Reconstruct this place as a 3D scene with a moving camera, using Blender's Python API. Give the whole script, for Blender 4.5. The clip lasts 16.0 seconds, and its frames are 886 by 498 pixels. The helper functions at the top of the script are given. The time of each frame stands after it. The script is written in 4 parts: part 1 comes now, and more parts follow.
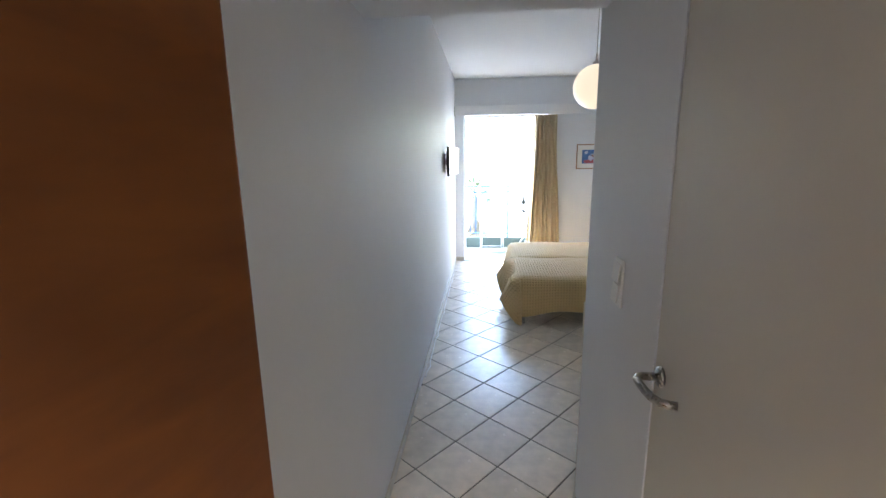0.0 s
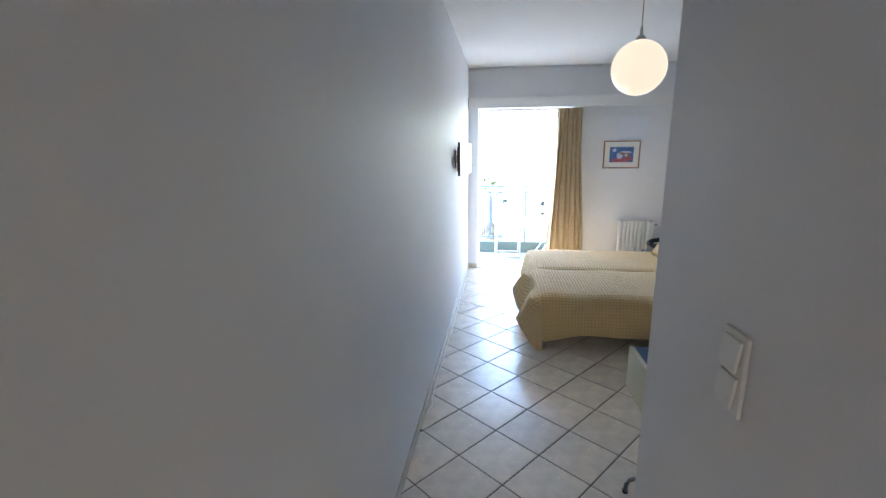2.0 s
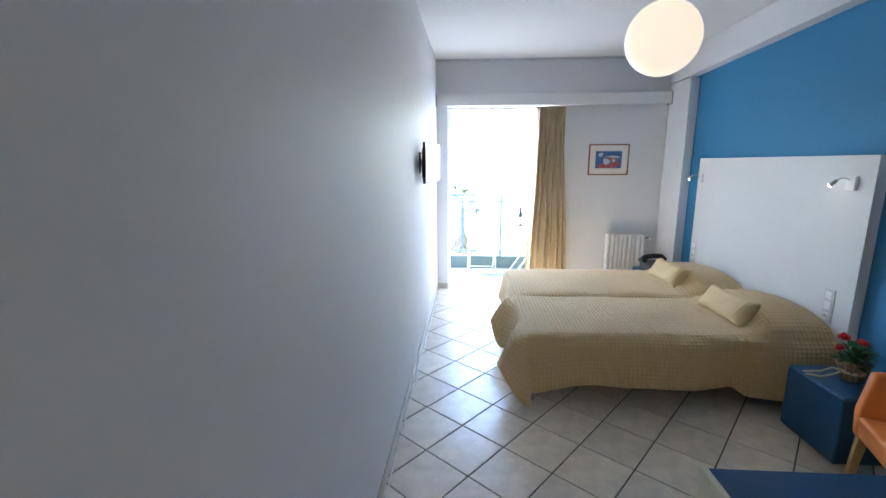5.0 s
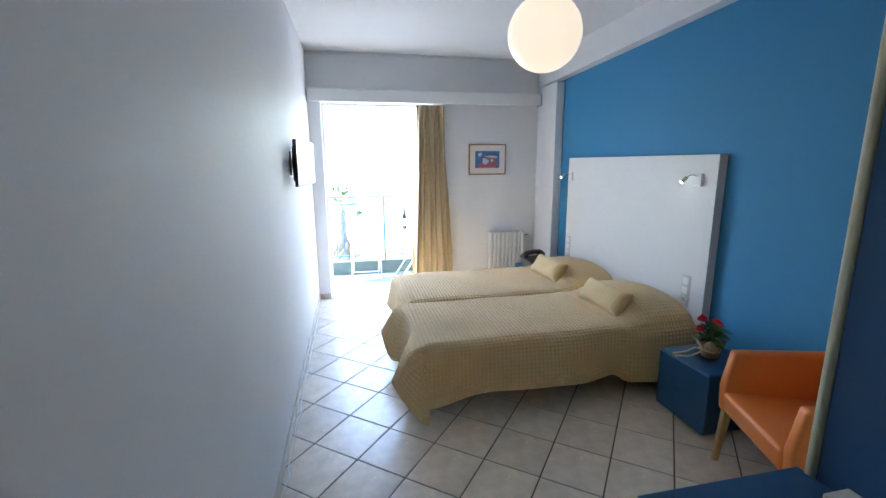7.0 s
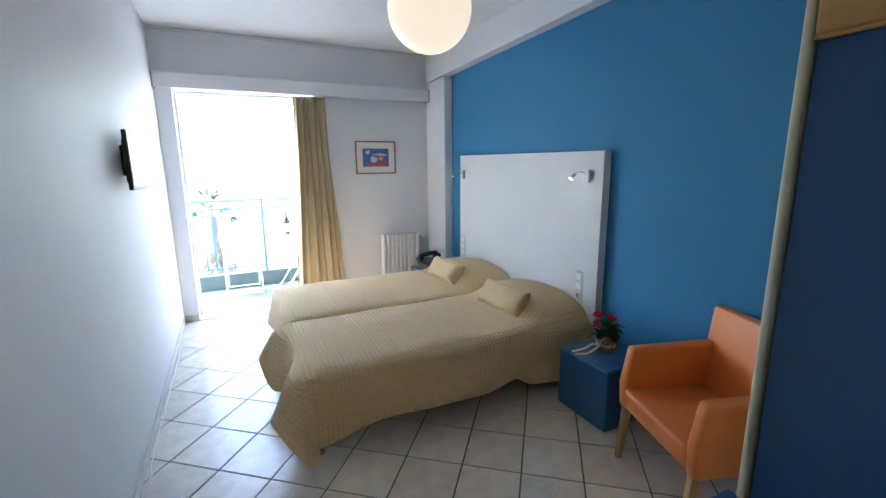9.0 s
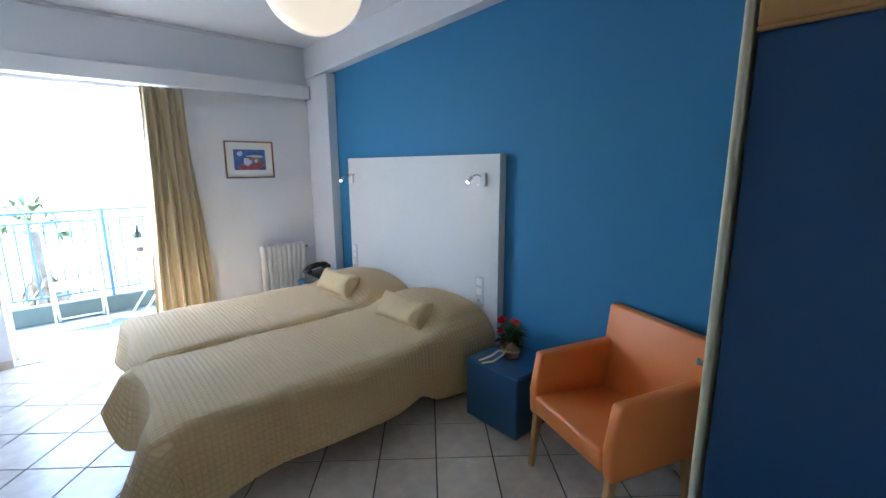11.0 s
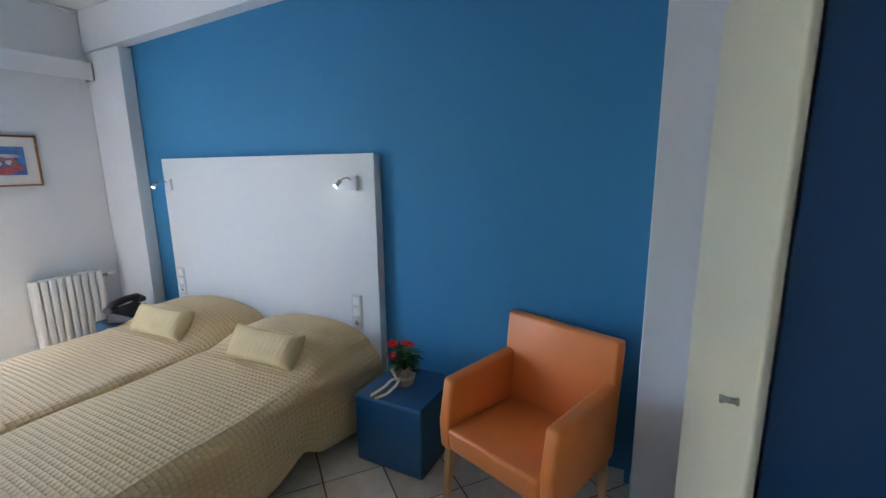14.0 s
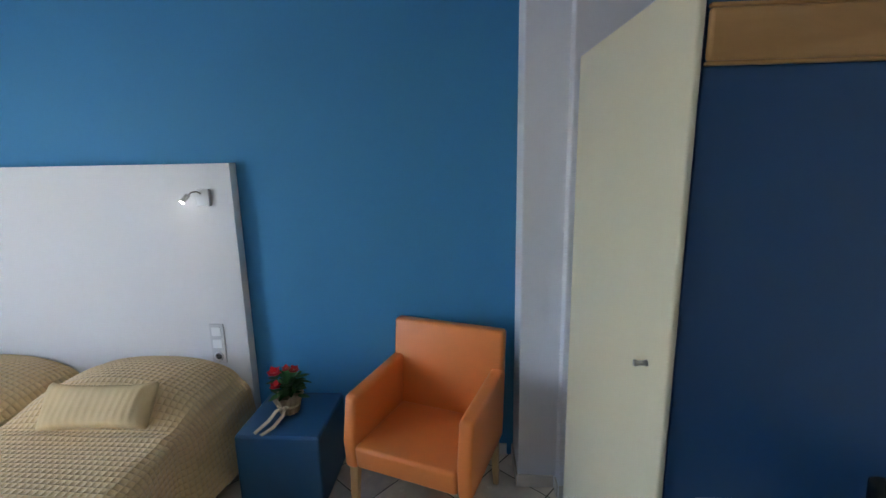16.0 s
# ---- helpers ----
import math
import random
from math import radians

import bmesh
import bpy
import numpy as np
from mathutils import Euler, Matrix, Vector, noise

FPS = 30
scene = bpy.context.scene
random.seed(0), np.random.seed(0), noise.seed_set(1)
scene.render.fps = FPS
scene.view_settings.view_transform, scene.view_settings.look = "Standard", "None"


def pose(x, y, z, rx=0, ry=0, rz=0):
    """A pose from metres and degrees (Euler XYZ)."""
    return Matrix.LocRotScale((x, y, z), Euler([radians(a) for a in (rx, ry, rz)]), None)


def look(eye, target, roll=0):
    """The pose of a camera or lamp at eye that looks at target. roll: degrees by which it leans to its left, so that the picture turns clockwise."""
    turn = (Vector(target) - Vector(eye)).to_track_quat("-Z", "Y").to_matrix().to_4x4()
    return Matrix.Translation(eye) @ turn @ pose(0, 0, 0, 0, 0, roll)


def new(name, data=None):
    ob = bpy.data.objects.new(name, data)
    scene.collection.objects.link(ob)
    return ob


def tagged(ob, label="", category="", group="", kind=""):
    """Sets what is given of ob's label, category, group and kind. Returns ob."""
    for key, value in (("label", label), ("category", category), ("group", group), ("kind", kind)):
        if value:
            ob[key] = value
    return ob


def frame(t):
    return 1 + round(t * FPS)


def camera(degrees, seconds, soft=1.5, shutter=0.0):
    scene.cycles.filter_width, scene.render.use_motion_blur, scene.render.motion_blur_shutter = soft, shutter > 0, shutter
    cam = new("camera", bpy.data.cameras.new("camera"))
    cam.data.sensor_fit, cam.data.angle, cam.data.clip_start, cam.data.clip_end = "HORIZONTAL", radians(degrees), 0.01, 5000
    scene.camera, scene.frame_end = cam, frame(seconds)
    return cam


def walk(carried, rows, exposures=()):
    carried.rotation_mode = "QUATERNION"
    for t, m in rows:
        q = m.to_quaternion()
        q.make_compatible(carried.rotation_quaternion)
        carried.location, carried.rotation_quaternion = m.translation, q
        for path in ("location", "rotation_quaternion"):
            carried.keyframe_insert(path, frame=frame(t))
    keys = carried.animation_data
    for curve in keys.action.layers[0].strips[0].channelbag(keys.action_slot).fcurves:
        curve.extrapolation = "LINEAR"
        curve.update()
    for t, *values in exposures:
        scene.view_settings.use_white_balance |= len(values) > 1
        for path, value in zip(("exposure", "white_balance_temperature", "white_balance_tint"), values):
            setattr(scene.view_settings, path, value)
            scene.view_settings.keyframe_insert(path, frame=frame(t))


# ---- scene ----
cam = camera(91.50, 16.0)
EXPOSURES = [(0, 4.15, 6450, 9), (4, 4.15, 6150, 9), (9, 4.08, 6150, 9), (11, 4.02, 5900, 9), (14, 4.09, 6000, 10), (16, 4.12, 6300, 12)]
PATH = [
    (0, (0.051, -0.087, 1.700), (-0.140, 1.861, 1.289), -0.79),
    (0.5, (0.054, 0.057, 1.713), (-0.157, 2.003, 1.301), -0.89),
    (1, (0.062, 0.203, 1.711), (-0.163, 2.146, 1.293), -0.90),
    (1.5, (0.067, 0.363, 1.699), (-0.179, 2.303, 1.282), -0.62),
    (2, (0.051, 0.532, 1.692), (-0.208, 2.470, 1.272), -0.45),
    (2.5, (0.017, 0.717, 1.694), (-0.248, 2.654, 1.274), -0.36),
    (3, (0.007, 0.891, 1.687), (-0.253, 2.830, 1.271), -0.21),
    (5.5, (0.013, 1.459, 1.660), (-0.018, 3.421, 1.271), -0.25),
    (6, (0.003, 1.526, 1.661), (0.106, 3.484, 1.269), -0.30),
    (6.5, (0.002, 1.592, 1.661), (0.266, 3.535, 1.270), -0.36),
    (7, (0.005, 1.656, 1.657), (0.412, 3.574, 1.266), -0.39),
    (7.5, (0.022, 1.725, 1.645), (0.556, 3.611, 1.253), -0.61),
    (8, (0.049, 1.796, 1.636), (0.691, 3.649, 1.244), -0.58),
    (8.5, (0.088, 1.875, 1.635), (0.838, 3.688, 1.242), -0.62),
    (9, (0.131, 1.949, 1.634), (0.991, 3.711, 1.240), -0.54),
    (11.5, (0.207, 2.243, 1.615), (1.593, 3.636, 1.241), -0.38),
    (12, (0.228, 2.312, 1.593), (1.697, 3.617, 1.221), -0.52),
    (12.5, (0.262, 2.384, 1.575), (1.804, 3.601, 1.200), -0.56),
    (13, (0.291, 2.465, 1.582), (1.900, 3.592, 1.207), -0.58),
    (13.5, (0.309, 2.540, 1.605), (1.996, 3.546, 1.227), -0.67),
    (14, (0.326, 2.627, 1.628), (2.074, 3.521, 1.246), -0.68),
    (14.5, (0.335, 2.723, 1.648), (2.156, 3.456, 1.263), -0.78),
    (15, (0.321, 2.793, 1.660), (2.214, 3.313, 1.280), -0.90),
    (15.5, (0.276, 2.845, 1.665), (2.215, 3.155, 1.284), -1.10),
    (16, (0.221, 2.914, 1.671), (2.180, 3.033, 1.290), -1.05),
]
walk(cam, [(t, look(eye, target, roll)) for t, eye, target, roll in PATH], EXPOSURES)

# ---- world and light ----
world = bpy.data.worlds.new("sky")
scene.world = world
world.use_nodes = True
wn = world.node_tree.nodes
sky = wn.new("ShaderNodeTexSky")
sky.sky_type, sky.sun_disc = "NISHITA", False
sky.sun_elevation, sky.sun_rotation = radians(54), radians(-45)
sky.air_density, sky.dust_density, sky.ozone_density = 1.0, 1.0, 1.5
wn["Background"].inputs["Strength"].default_value = 0.15
world.node_tree.links.new(sky.outputs[0], wn["Background"].inputs["Color"])

sun_data = bpy.data.lights.new("sun", "SUN")
sun_data.energy, sun_data.angle, sun_data.color = 1.6, radians(12), (1.0, 0.97, 0.92)
sun = new("sun", sun_data)
sun.matrix_world = look((-4, 13, 10), (1, 8, 0))


# unseen warm fill behind the camera, added to brighten the entrance corridor
hall_data = bpy.data.lights.new("hallway_fill", "AREA")
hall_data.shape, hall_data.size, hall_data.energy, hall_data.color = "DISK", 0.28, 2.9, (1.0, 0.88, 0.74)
hall = new("hallway_fill", hall_data)
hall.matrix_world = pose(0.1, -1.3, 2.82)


# ---- materials ----
def mat(name, color, rough=0.6, metal=0.0, vary=0.06, scale=6.0, grain=60.0, bump=0.15, spec=0.5, island=0.0, dist=0.002, streak=0.0):
    """Painted or solid surface with two scales of variation and a fine relief."""
    m = bpy.data.materials.new(name)
    m.use_nodes = True
    n, l = m.node_tree.nodes, m.node_tree.links
    b = n["Principled BSDF"]
    co = n.new("ShaderNodeTexCoord")
    big, fine = n.new("ShaderNodeTexNoise"), n.new("ShaderNodeTexNoise")
    big.inputs["Scale"].default_value, big.inputs["Detail"].default_value = scale, 4
    fine.inputs["Scale"].default_value, fine.inputs["Detail"].default_value = grain, 3
    l.new(co.outputs["Object"], big.inputs["Vector"])
    l.new(co.outputs["Object"], fine.inputs["Vector"])
    mix = n.new("ShaderNodeMix")
    mix.data_type = "RGBA"
    mix.inputs["A"].default_value = (*[c * (1 - vary) for c in color], 1)
    mix.inputs["B"].default_value = (*[min(1, c * (1 + vary)) for c in color], 1)
    l.new(big.outputs["Fac"], mix.inputs["Factor"])
    out = mix.outputs["Result"]
    if island:
        hsv, info, mr = n.new("ShaderNodeHueSaturation"), n.new("ShaderNodeObjectInfo"), n.new("ShaderNodeMapRange")
        mr.inputs["To Min"].default_value, mr.inputs["To Max"].default_value = 1 - island, 1 + island
        l.new(info.outputs["Random"], mr.inputs["Value"])
        l.new(mr.outputs["Result"], hsv.inputs["Value"])
        l.new(out, hsv.inputs["Color"])
        out = hsv.outputs["Color"]
    l.new(out, b.inputs["Base Color"])
    rr = n.new("ShaderNodeMapRange")
    rr.inputs["To Min"].default_value, rr.inputs["To Max"].default_value = rough * 0.85, min(1, rough * 1.15)
    l.new(fine.outputs["Fac"], rr.inputs["Value"])
    l.new(rr.outputs["Result"], b.inputs["Roughness"])
    b.inputs["Metallic"].default_value = metal
    b.inputs["Specular IOR Level"].default_value = spec
    if bump:
        bp = n.new("ShaderNodeBump")
        bp.inputs["Strength"].default_value, bp.inputs["Distance"].default_value = bump, dist
        l.new(fine.outputs["Fac"], bp.inputs["Height"])
        l.new(bp.outputs["Normal"], b.inputs["Normal"])
        if streak:
            # uneven trowel work, running up and down the wall
            mp, wv, b2 = n.new("ShaderNodeMapping"), n.new("ShaderNodeTexNoise"), n.new("ShaderNodeBump")
            mp.inputs["Scale"].default_value = (2.6, 2.6, 0.45)
            wv.inputs["Scale"].default_value, wv.inputs["Detail"].default_value = 1.6, 3
            b2.inputs["Strength"].default_value, b2.inputs["Distance"].default_value = streak, 0.02
            l.new(co.outputs["Object"], mp.inputs["Vector"])
            l.new(mp.outputs["Vector"], wv.inputs["Vector"])
            l.new(wv.outputs["Fac"], b2.inputs["Height"])
            l.new(b2.outputs["Normal"], bp.inputs["Normal"])
    return m


def wood(name, dark, light, along=(1, 1, 12), rough=0.4, bump=0.1):
    m = bpy.data.materials.new(name)
    m.use_nodes = True
    n, l = m.node_tree.nodes, m.node_tree.links
    b = n["Principled BSDF"]
    co, mp, no, ramp = n.new("ShaderNodeTexCoord"), n.new("ShaderNodeMapping"), n.new("ShaderNodeTexNoise"), n.new("ShaderNodeValToRGB")
    mp.inputs["Scale"].default_value = along
    no.inputs["Scale"].default_value, no.inputs["Detail"].default_value, no.inputs["Distortion"].default_value = 2.2, 7, 0.6
    ramp.color_ramp.elements[0].position, ramp.color_ramp.elements[1].position = 0.3, 0.7
    ramp.color_ramp.elements[0].color, ramp.color_ramp.elements[1].color = (*dark, 1), (*light, 1)
    l.new(co.outputs["Object"], mp.inputs["Vector"])
    l.new(mp.outputs["Vector"], no.inputs["Vector"])
    l.new(no.outputs["Fac"], ramp.inputs["Fac"])
    l.new(ramp.outputs["Color"], b.inputs["Base Color"])
    b.inputs["Roughness"].default_value = rough
    bp = n.new("ShaderNodeBump")
    bp.inputs["Strength"].default_value, bp.inputs["Distance"].default_value = bump, 0.001
    l.new(no.outputs["Fac"], bp.inputs["Height"])
    l.new(bp.outputs["Normal"], b.inputs["Normal"])
    return m


def glow(name, color, strength):
    m = bpy.data.materials.new(name)
    m.use_nodes = True
    b = m.node_tree.nodes["Principled BSDF"]
    b.inputs["Base Color"].default_value = (*color, 1)
    b.inputs["Emission Color"].default_value = (*color, 1)
    b.inputs["Emission Strength"].default_value = strength
    b.inputs["Roughness"].default_value = 0.3
    return m


def glass(name, tint=(1, 1, 1), rough=0.0):
    m = bpy.data.materials.new(name)
    m.use_nodes = True
    b = m.node_tree.nodes["Principled BSDF"]
    b.inputs["Base Color"].default_value = (*tint, 1)
    b.inputs["Transmission Weight"].default_value = 1.0
    b.inputs["Roughness"].default_value = rough
    b.inputs["IOR"].default_value = 1.45
    return m


def quilt(name, color):
    """Waffle-quilted cotton: relief from the cloth's own coordinates in metres."""
    m = bpy.data.materials.new(name)
    m.use_nodes = True
    n, l = m.node_tree.nodes, m.node_tree.links
    b = n["Principled BSDF"]
    uv, sep = n.new("ShaderNodeUVMap"), n.new("ShaderNodeSeparateXYZ")
    l.new(uv.outputs["UV"], sep.inputs[0])
    waves = []
    for axis, pitch in (("X", 0.028), ("Y", 0.028)):
        k, s, a = n.new("ShaderNodeMath"), n.new("ShaderNodeMath"), n.new("ShaderNodeMath")
        k.operation, s.operation, a.operation = "MULTIPLY", "SINE", "ABSOLUTE"
        k.inputs[1].default_value = math.pi / pitch
        l.new(sep.outputs[axis], k.inputs[0])
        l.new(k.outputs[0], s.inputs[0])
        l.new(s.outputs[0], a.inputs[0])
        r = n.new("ShaderNodeMath")
        r.operation = "POWER"
        r.inputs[1].default_value = 0.7
        l.new(a.outputs[0], r.inputs[0])
        waves.append(r)
    mul = n.new("ShaderNodeMath")
    mul.operation = "MULTIPLY"
    l.new(waves[0].outputs[0], mul.inputs[0])
    l.new(waves[1].outputs[0], mul.inputs[1])
    big = n.new("ShaderNodeTexNoise")
    big.inputs["Scale"].default_value, big.inputs["Detail"].default_value = 3.0, 5
    weave = n.new("ShaderNodeTexNoise")
    weave.inputs["Scale"].default_value = 900
    l.new(uv.outputs["UV"], weave.inputs["Vector"])
    # groove shade is painted as well: the colour darkens where the relief dips
    ramp = n.new("ShaderNodeMix")
    ramp.data_type = "RGBA"
    ramp.inputs["A"].default_value = (*[c * 0.92 for c in color], 1)
    ramp.inputs["B"].default_value = (*[c * 1.06 for c in color], 1)
    add = n.new("ShaderNodeMath")
    add.operation = "MULTIPLY_ADD"
    add.inputs[1].default_value, add.inputs[2].default_value = 0.55, 0.2
    l.new(mul.outputs[0], add.inputs[0])
    sm = n.new("ShaderNodeMath")
    sm.operation = "MULTIPLY_ADD"
    sm.inputs[1].default_value = 0.35
    l.new(big.outputs["Fac"], sm.inputs[0])
    l.new(add.outputs[0], sm.inputs[2])
    l.new(sm.outputs[0], ramp.inputs["Factor"])
    l.new(ramp.outputs["Result"], b.inputs["Base Color"])
    b.inputs["Roughness"].default_value = 0.85
    b.inputs["Sheen Weight"].default_value = 0.2
    b1, b2 = n.new("ShaderNodeBump"), n.new("ShaderNodeBump")
    b1.inputs["Strength"].default_value, b1.inputs["Distance"].default_value = 1.0, 0.006
    b2.inputs["Strength"].default_value, b2.inputs["Distance"].default_value = 0.3, 0.001
    l.new(mul.outputs[0], b1.inputs["Height"])
    l.new(weave.outputs["Fac"], b2.inputs["Height"])
    l.new(b1.outputs["Normal"], b2.inputs["Normal"])
    l.new(b2.outputs["Normal"], b.inputs["Normal"])
    return m


WHITE = mat("white_plaster", (0.76, 0.77, 0.79), 0.6, vary=0.03, scale=2.5, grain=90, bump=0.2, spec=0.35, dist=0.0015, streak=0.2)
CEIL = mat("ceiling_paint", (0.74, 0.75, 0.77), 0.8, vary=0.02, scale=2, grain=120, bump=0.1)
BLUE = mat("blue_wall_paint", (0.050, 0.235, 0.445), 0.7, spec=0.35, vary=0.05, scale=2.2, grain=110, bump=0.2, dist=0.0012)
TILE = mat("beige_floor_tile", (0.80, 0.69, 0.56), 0.26, vary=0.26, scale=11, grain=16, bump=0.16, spec=0.75, island=0.06, dist=0.003)
GROUT = mat("brown_grout", (0.10, 0.085, 0.07), 0.9, vary=0.25, scale=20, grain=200, bump=0.3)
SKIRT = mat("beige_skirting_tile", (0.58, 0.53, 0.45), 0.3, vary=0.1, scale=12, grain=60, bump=0.1, island=0.05)
GLOSSW = mat("white_lacquer", (0.78, 0.78, 0.78), 0.3, vary=0.02, scale=3, grain=90, bump=0.04)
ALU = mat("white_aluminium", (0.8, 0.8, 0.8), 0.35, vary=0.02, bump=0.03)
HEADB = mat("white_laminate", (0.69, 0.69, 0.68), 0.55, vary=0.03, scale=3, grain=70, bump=0.08)
CREAMDOOR = mat("cream_door_paint", (0.66, 0.62, 0.54), 0.45, vary=0.03, scale=2, grain=80, bump=0.06)
CREAM = mat("cream_laminate", (0.70, 0.645, 0.45), 0.42, vary=0.03, scale=3, grain=150, bump=0.05)
BLUELAM = mat("blue_laminate", (0.025, 0.088, 0.20), 0.42, vary=0.08, scale=4, grain=160, bump=0.12, dist=0.001)
BLUEHIDE = mat("blue_leatherette", (0.026, 0.11, 0.225), 0.42, vary=0.08, scale=6, grain=220, bump=0.25, dist=0.001)
ORANGE = mat("orange_leatherette", (0.80, 0.235, 0.05), 0.38, vary=0.06, scale=7, grain=230, bump=0.25, dist=0.001)
SEAM = mat("orange_seam", (0.45, 0.12, 0.025), 0.6, bump=0.1)
QUILT = quilt("waffle_coverlet", (0.72, 0.51, 0.25))
CUSH = mat("beige_cushion_cotton", (0.70, 0.52, 0.27), 0.8, vary=0.07, scale=9, grain=500, bump=0.35, dist=0.001)
CURT = mat("golden_curtain_cloth", (0.54, 0.45, 0.29), 0.8, vary=0.08, scale=5, grain=400, bump=0.3, dist=0.001)
STEEL = mat("brushed_steel", (0.42, 0.40, 0.37), 0.28, metal=1.0, vary=0.05, grain=150, bump=0.04)
BLACK = mat("black_plastic", (0.015, 0.015, 0.016), 0.35, vary=0.1, grain=150, bump=0.08)
SCREEN = mat("tv_screen", (0.012, 0.012, 0.014), 0.06, vary=0.02, bump=0.0)
PLATE = mat("socket_plate_plastic", (0.60, 0.60, 0.59), 0.35, vary=0.02, bump=0.03)
PLASTW = mat("white_plastic", (0.80, 0.80, 0.78), 0.3, vary=0.02, bump=0.03)
GREYPL = mat("grey_plastic", (0.22, 0.22, 0.23), 0.45, vary=0.05, bump=0.05)
RAD = mat("radiator_enamel", (0.78, 0.78, 0.76), 0.3, vary=0.03, scale=8, bump=0.05)
DOORWOOD = wood("entrance_door_veneer", (0.125, 0.036, 0.006), (0.19, 0.060, 0.010), (2, 2, 9), 0.5)
LEGWOOD = wood("light_beech", (0.45, 0.26, 0.10), (0.58, 0.36, 0.15), (14, 14, 1.5), 0.45)
RACKWOOD = wood("golden_beech", (0.46, 0.24, 0.075), (0.56, 0.31, 0.11), (3, 2, 10), 0.4)
FRAMEW = wood("picture_frame_wood", (0.22, 0.09, 0.03), (0.36, 0.17, 0.07), (6, 6, 6), 0.4)
RAILB = mat("blue_rail_paint", (0.07, 0.17, 0.34), 0.4, vary=0.08, grain=80, bump=0.1)
KERBM = mat("painted_concrete", (0.10, 0.13, 0.115), 0.8, vary=0.15, scale=9, grain=70, bump=0.4)
BALC = mat("balcony_floor", (0.17, 0.20, 0.19), 0.5, vary=0.1, scale=6, grain=70, bump=0.2)
GROUND = mat("pale_ground", (0.42, 0.40, 0.36), 0.9, vary=0.2, scale=0.4, grain=3, bump=0.2)
LEAF = mat("palm_leaf", (0.15, 0.21, 0.09), 0.45, vary=0.3, scale=9, grain=60, bump=0.2)
TRUNK = mat("palm_trunk", (0.26, 0.22, 0.17), 0.9, vary=0.3, scale=12, grain=50, bump=0.6)
PLEAF = mat("plant_leaf", (0.035, 0.12, 0.025), 0.4, vary=0.3, scale=30, grain=150, bump=0.2)
PETAL = mat("red_petal", (0.75, 0.012, 0.02), 0.5, vary=0.15, scale=40, grain=200, bump=0.2)
KRAFT = mat("brown_wrap_paper", (0.40, 0.31, 0.20), 0.7, vary=0.2, scale=25, grain=200, bump=0.3)
RIBBON = mat("gold_ribbon", (0.55, 0.46, 0.28), 0.45, vary=0.1, scale=25, grain=200, bump=0.1)
PAPER = mat("white_mat_board", (0.80, 0.78, 0.74), 0.8, bump=0.05)
PBLUE = mat("print_blue", (0.06, 0.15, 0.38), 0.6, vary=0.7, scale=22, grain=90, bump=0)
PBROWN = mat("print_brown", (0.30, 0.15, 0.12), 0.6, vary=0.6, scale=35, bump=0)
PRED = mat("print_red", (0.42, 0.10, 0.12), 0.6, vary=0.7, scale=30, grain=90, bump=0)
PPALE = mat("print_pale", (0.55, 0.55, 0.66), 0.6, vary=0.3, scale=40, bump=0)
GLOBE = glow("lit_opal_glass", (1.0, 0.84, 0.64), 0.05)
LED = glow("led_lens", (1.0, 0.97, 0.9), 8.0)
PANE = glass("window_glass")
BOTTLE = mat("dark_bottle_glass", (0.008, 0.014, 0.008), 0.08, vary=0.05, bump=0.0)
DRYLEAF = mat("dry_palm_leaf", (0.34, 0.27, 0.17), 0.7, vary=0.3, scale=9, grain=60, bump=0.2)
DARKM = mat("dark_metal", (0.05, 0.05, 0.05), 0.5, bump=0.05)


# ---- mesh helpers ----
def link(name, bm, material, parent=None, smooth=False, label=""):
    me = bpy.data.meshes.new(name)
    bm.normal_update()
    bm.to_mesh(me)
    bm.free()
    me.materials.append(material)
    if smooth:
        me.polygons.foreach_set("use_smooth", [True] * len(me.polygons))
    ob = new(name, me)
    if parent:
        ob.parent = parent
    if label:
        ob["label"] = label
    return ob


def part(name, bm, material, parent, label="", smooth=False):
    return link(name, bm, material, parent, smooth, label)


def box(x0, x1, y0, y1, z0, z1, bevel=0.0, seg=2, bm=None):
    bm = bm or bmesh.new()
    v = bmesh.ops.create_cube(bm, size=1.0)["verts"]
    for p in v:
        p.co = Vector(((x0 + x1) / 2 + p.co.x * (x1 - x0), (y0 + y1) / 2 + p.co.y * (y1 - y0), (z0 + z1) / 2 + p.co.z * (z1 - z0)))
    if bevel:
        es = list({e for p in v for e in p.link_edges})
        bmesh.ops.bevel(bm, geom=es, offset=bevel, segments=seg, profile=0.5, affect="EDGES")
    return bm


def tube(points, radius, sides=8, bm=None, taper=1.0):
    """A round bar along points."""
    bm = bm or bmesh.new()
    pts = [Vector(p) for p in points]
    rings = []
    for i, p in enumerate(pts):
        d = (pts[min(i + 1, len(pts) - 1)] - pts[max(i - 1, 0)]).normalized()
        a = d.cross(Vector((0, 0, 1)) if abs(d.z) < 0.9 else Vector((1, 0, 0))).normalized()
        b = d.cross(a)
        r = radius * (1 + (taper - 1) * i / max(1, len(pts) - 1))
        rings.append([bm.verts.new(p + r * (math.cos(t) * a + math.sin(t) * b)) for t in [2 * math.pi * k / sides for k in range(sides)]])
    for r0, r1 in zip(rings, rings[1:]):
        for k in range(sides):
            bm.faces.new((r0[k], r0[(k + 1) % sides], r1[(k + 1) % sides], r1[k]))
    bm.faces.new(rings[0][::-1])
    bm.faces.new(rings[-1])
    bmesh.ops.recalc_face_normals(bm, faces=bm.faces)
    return bm


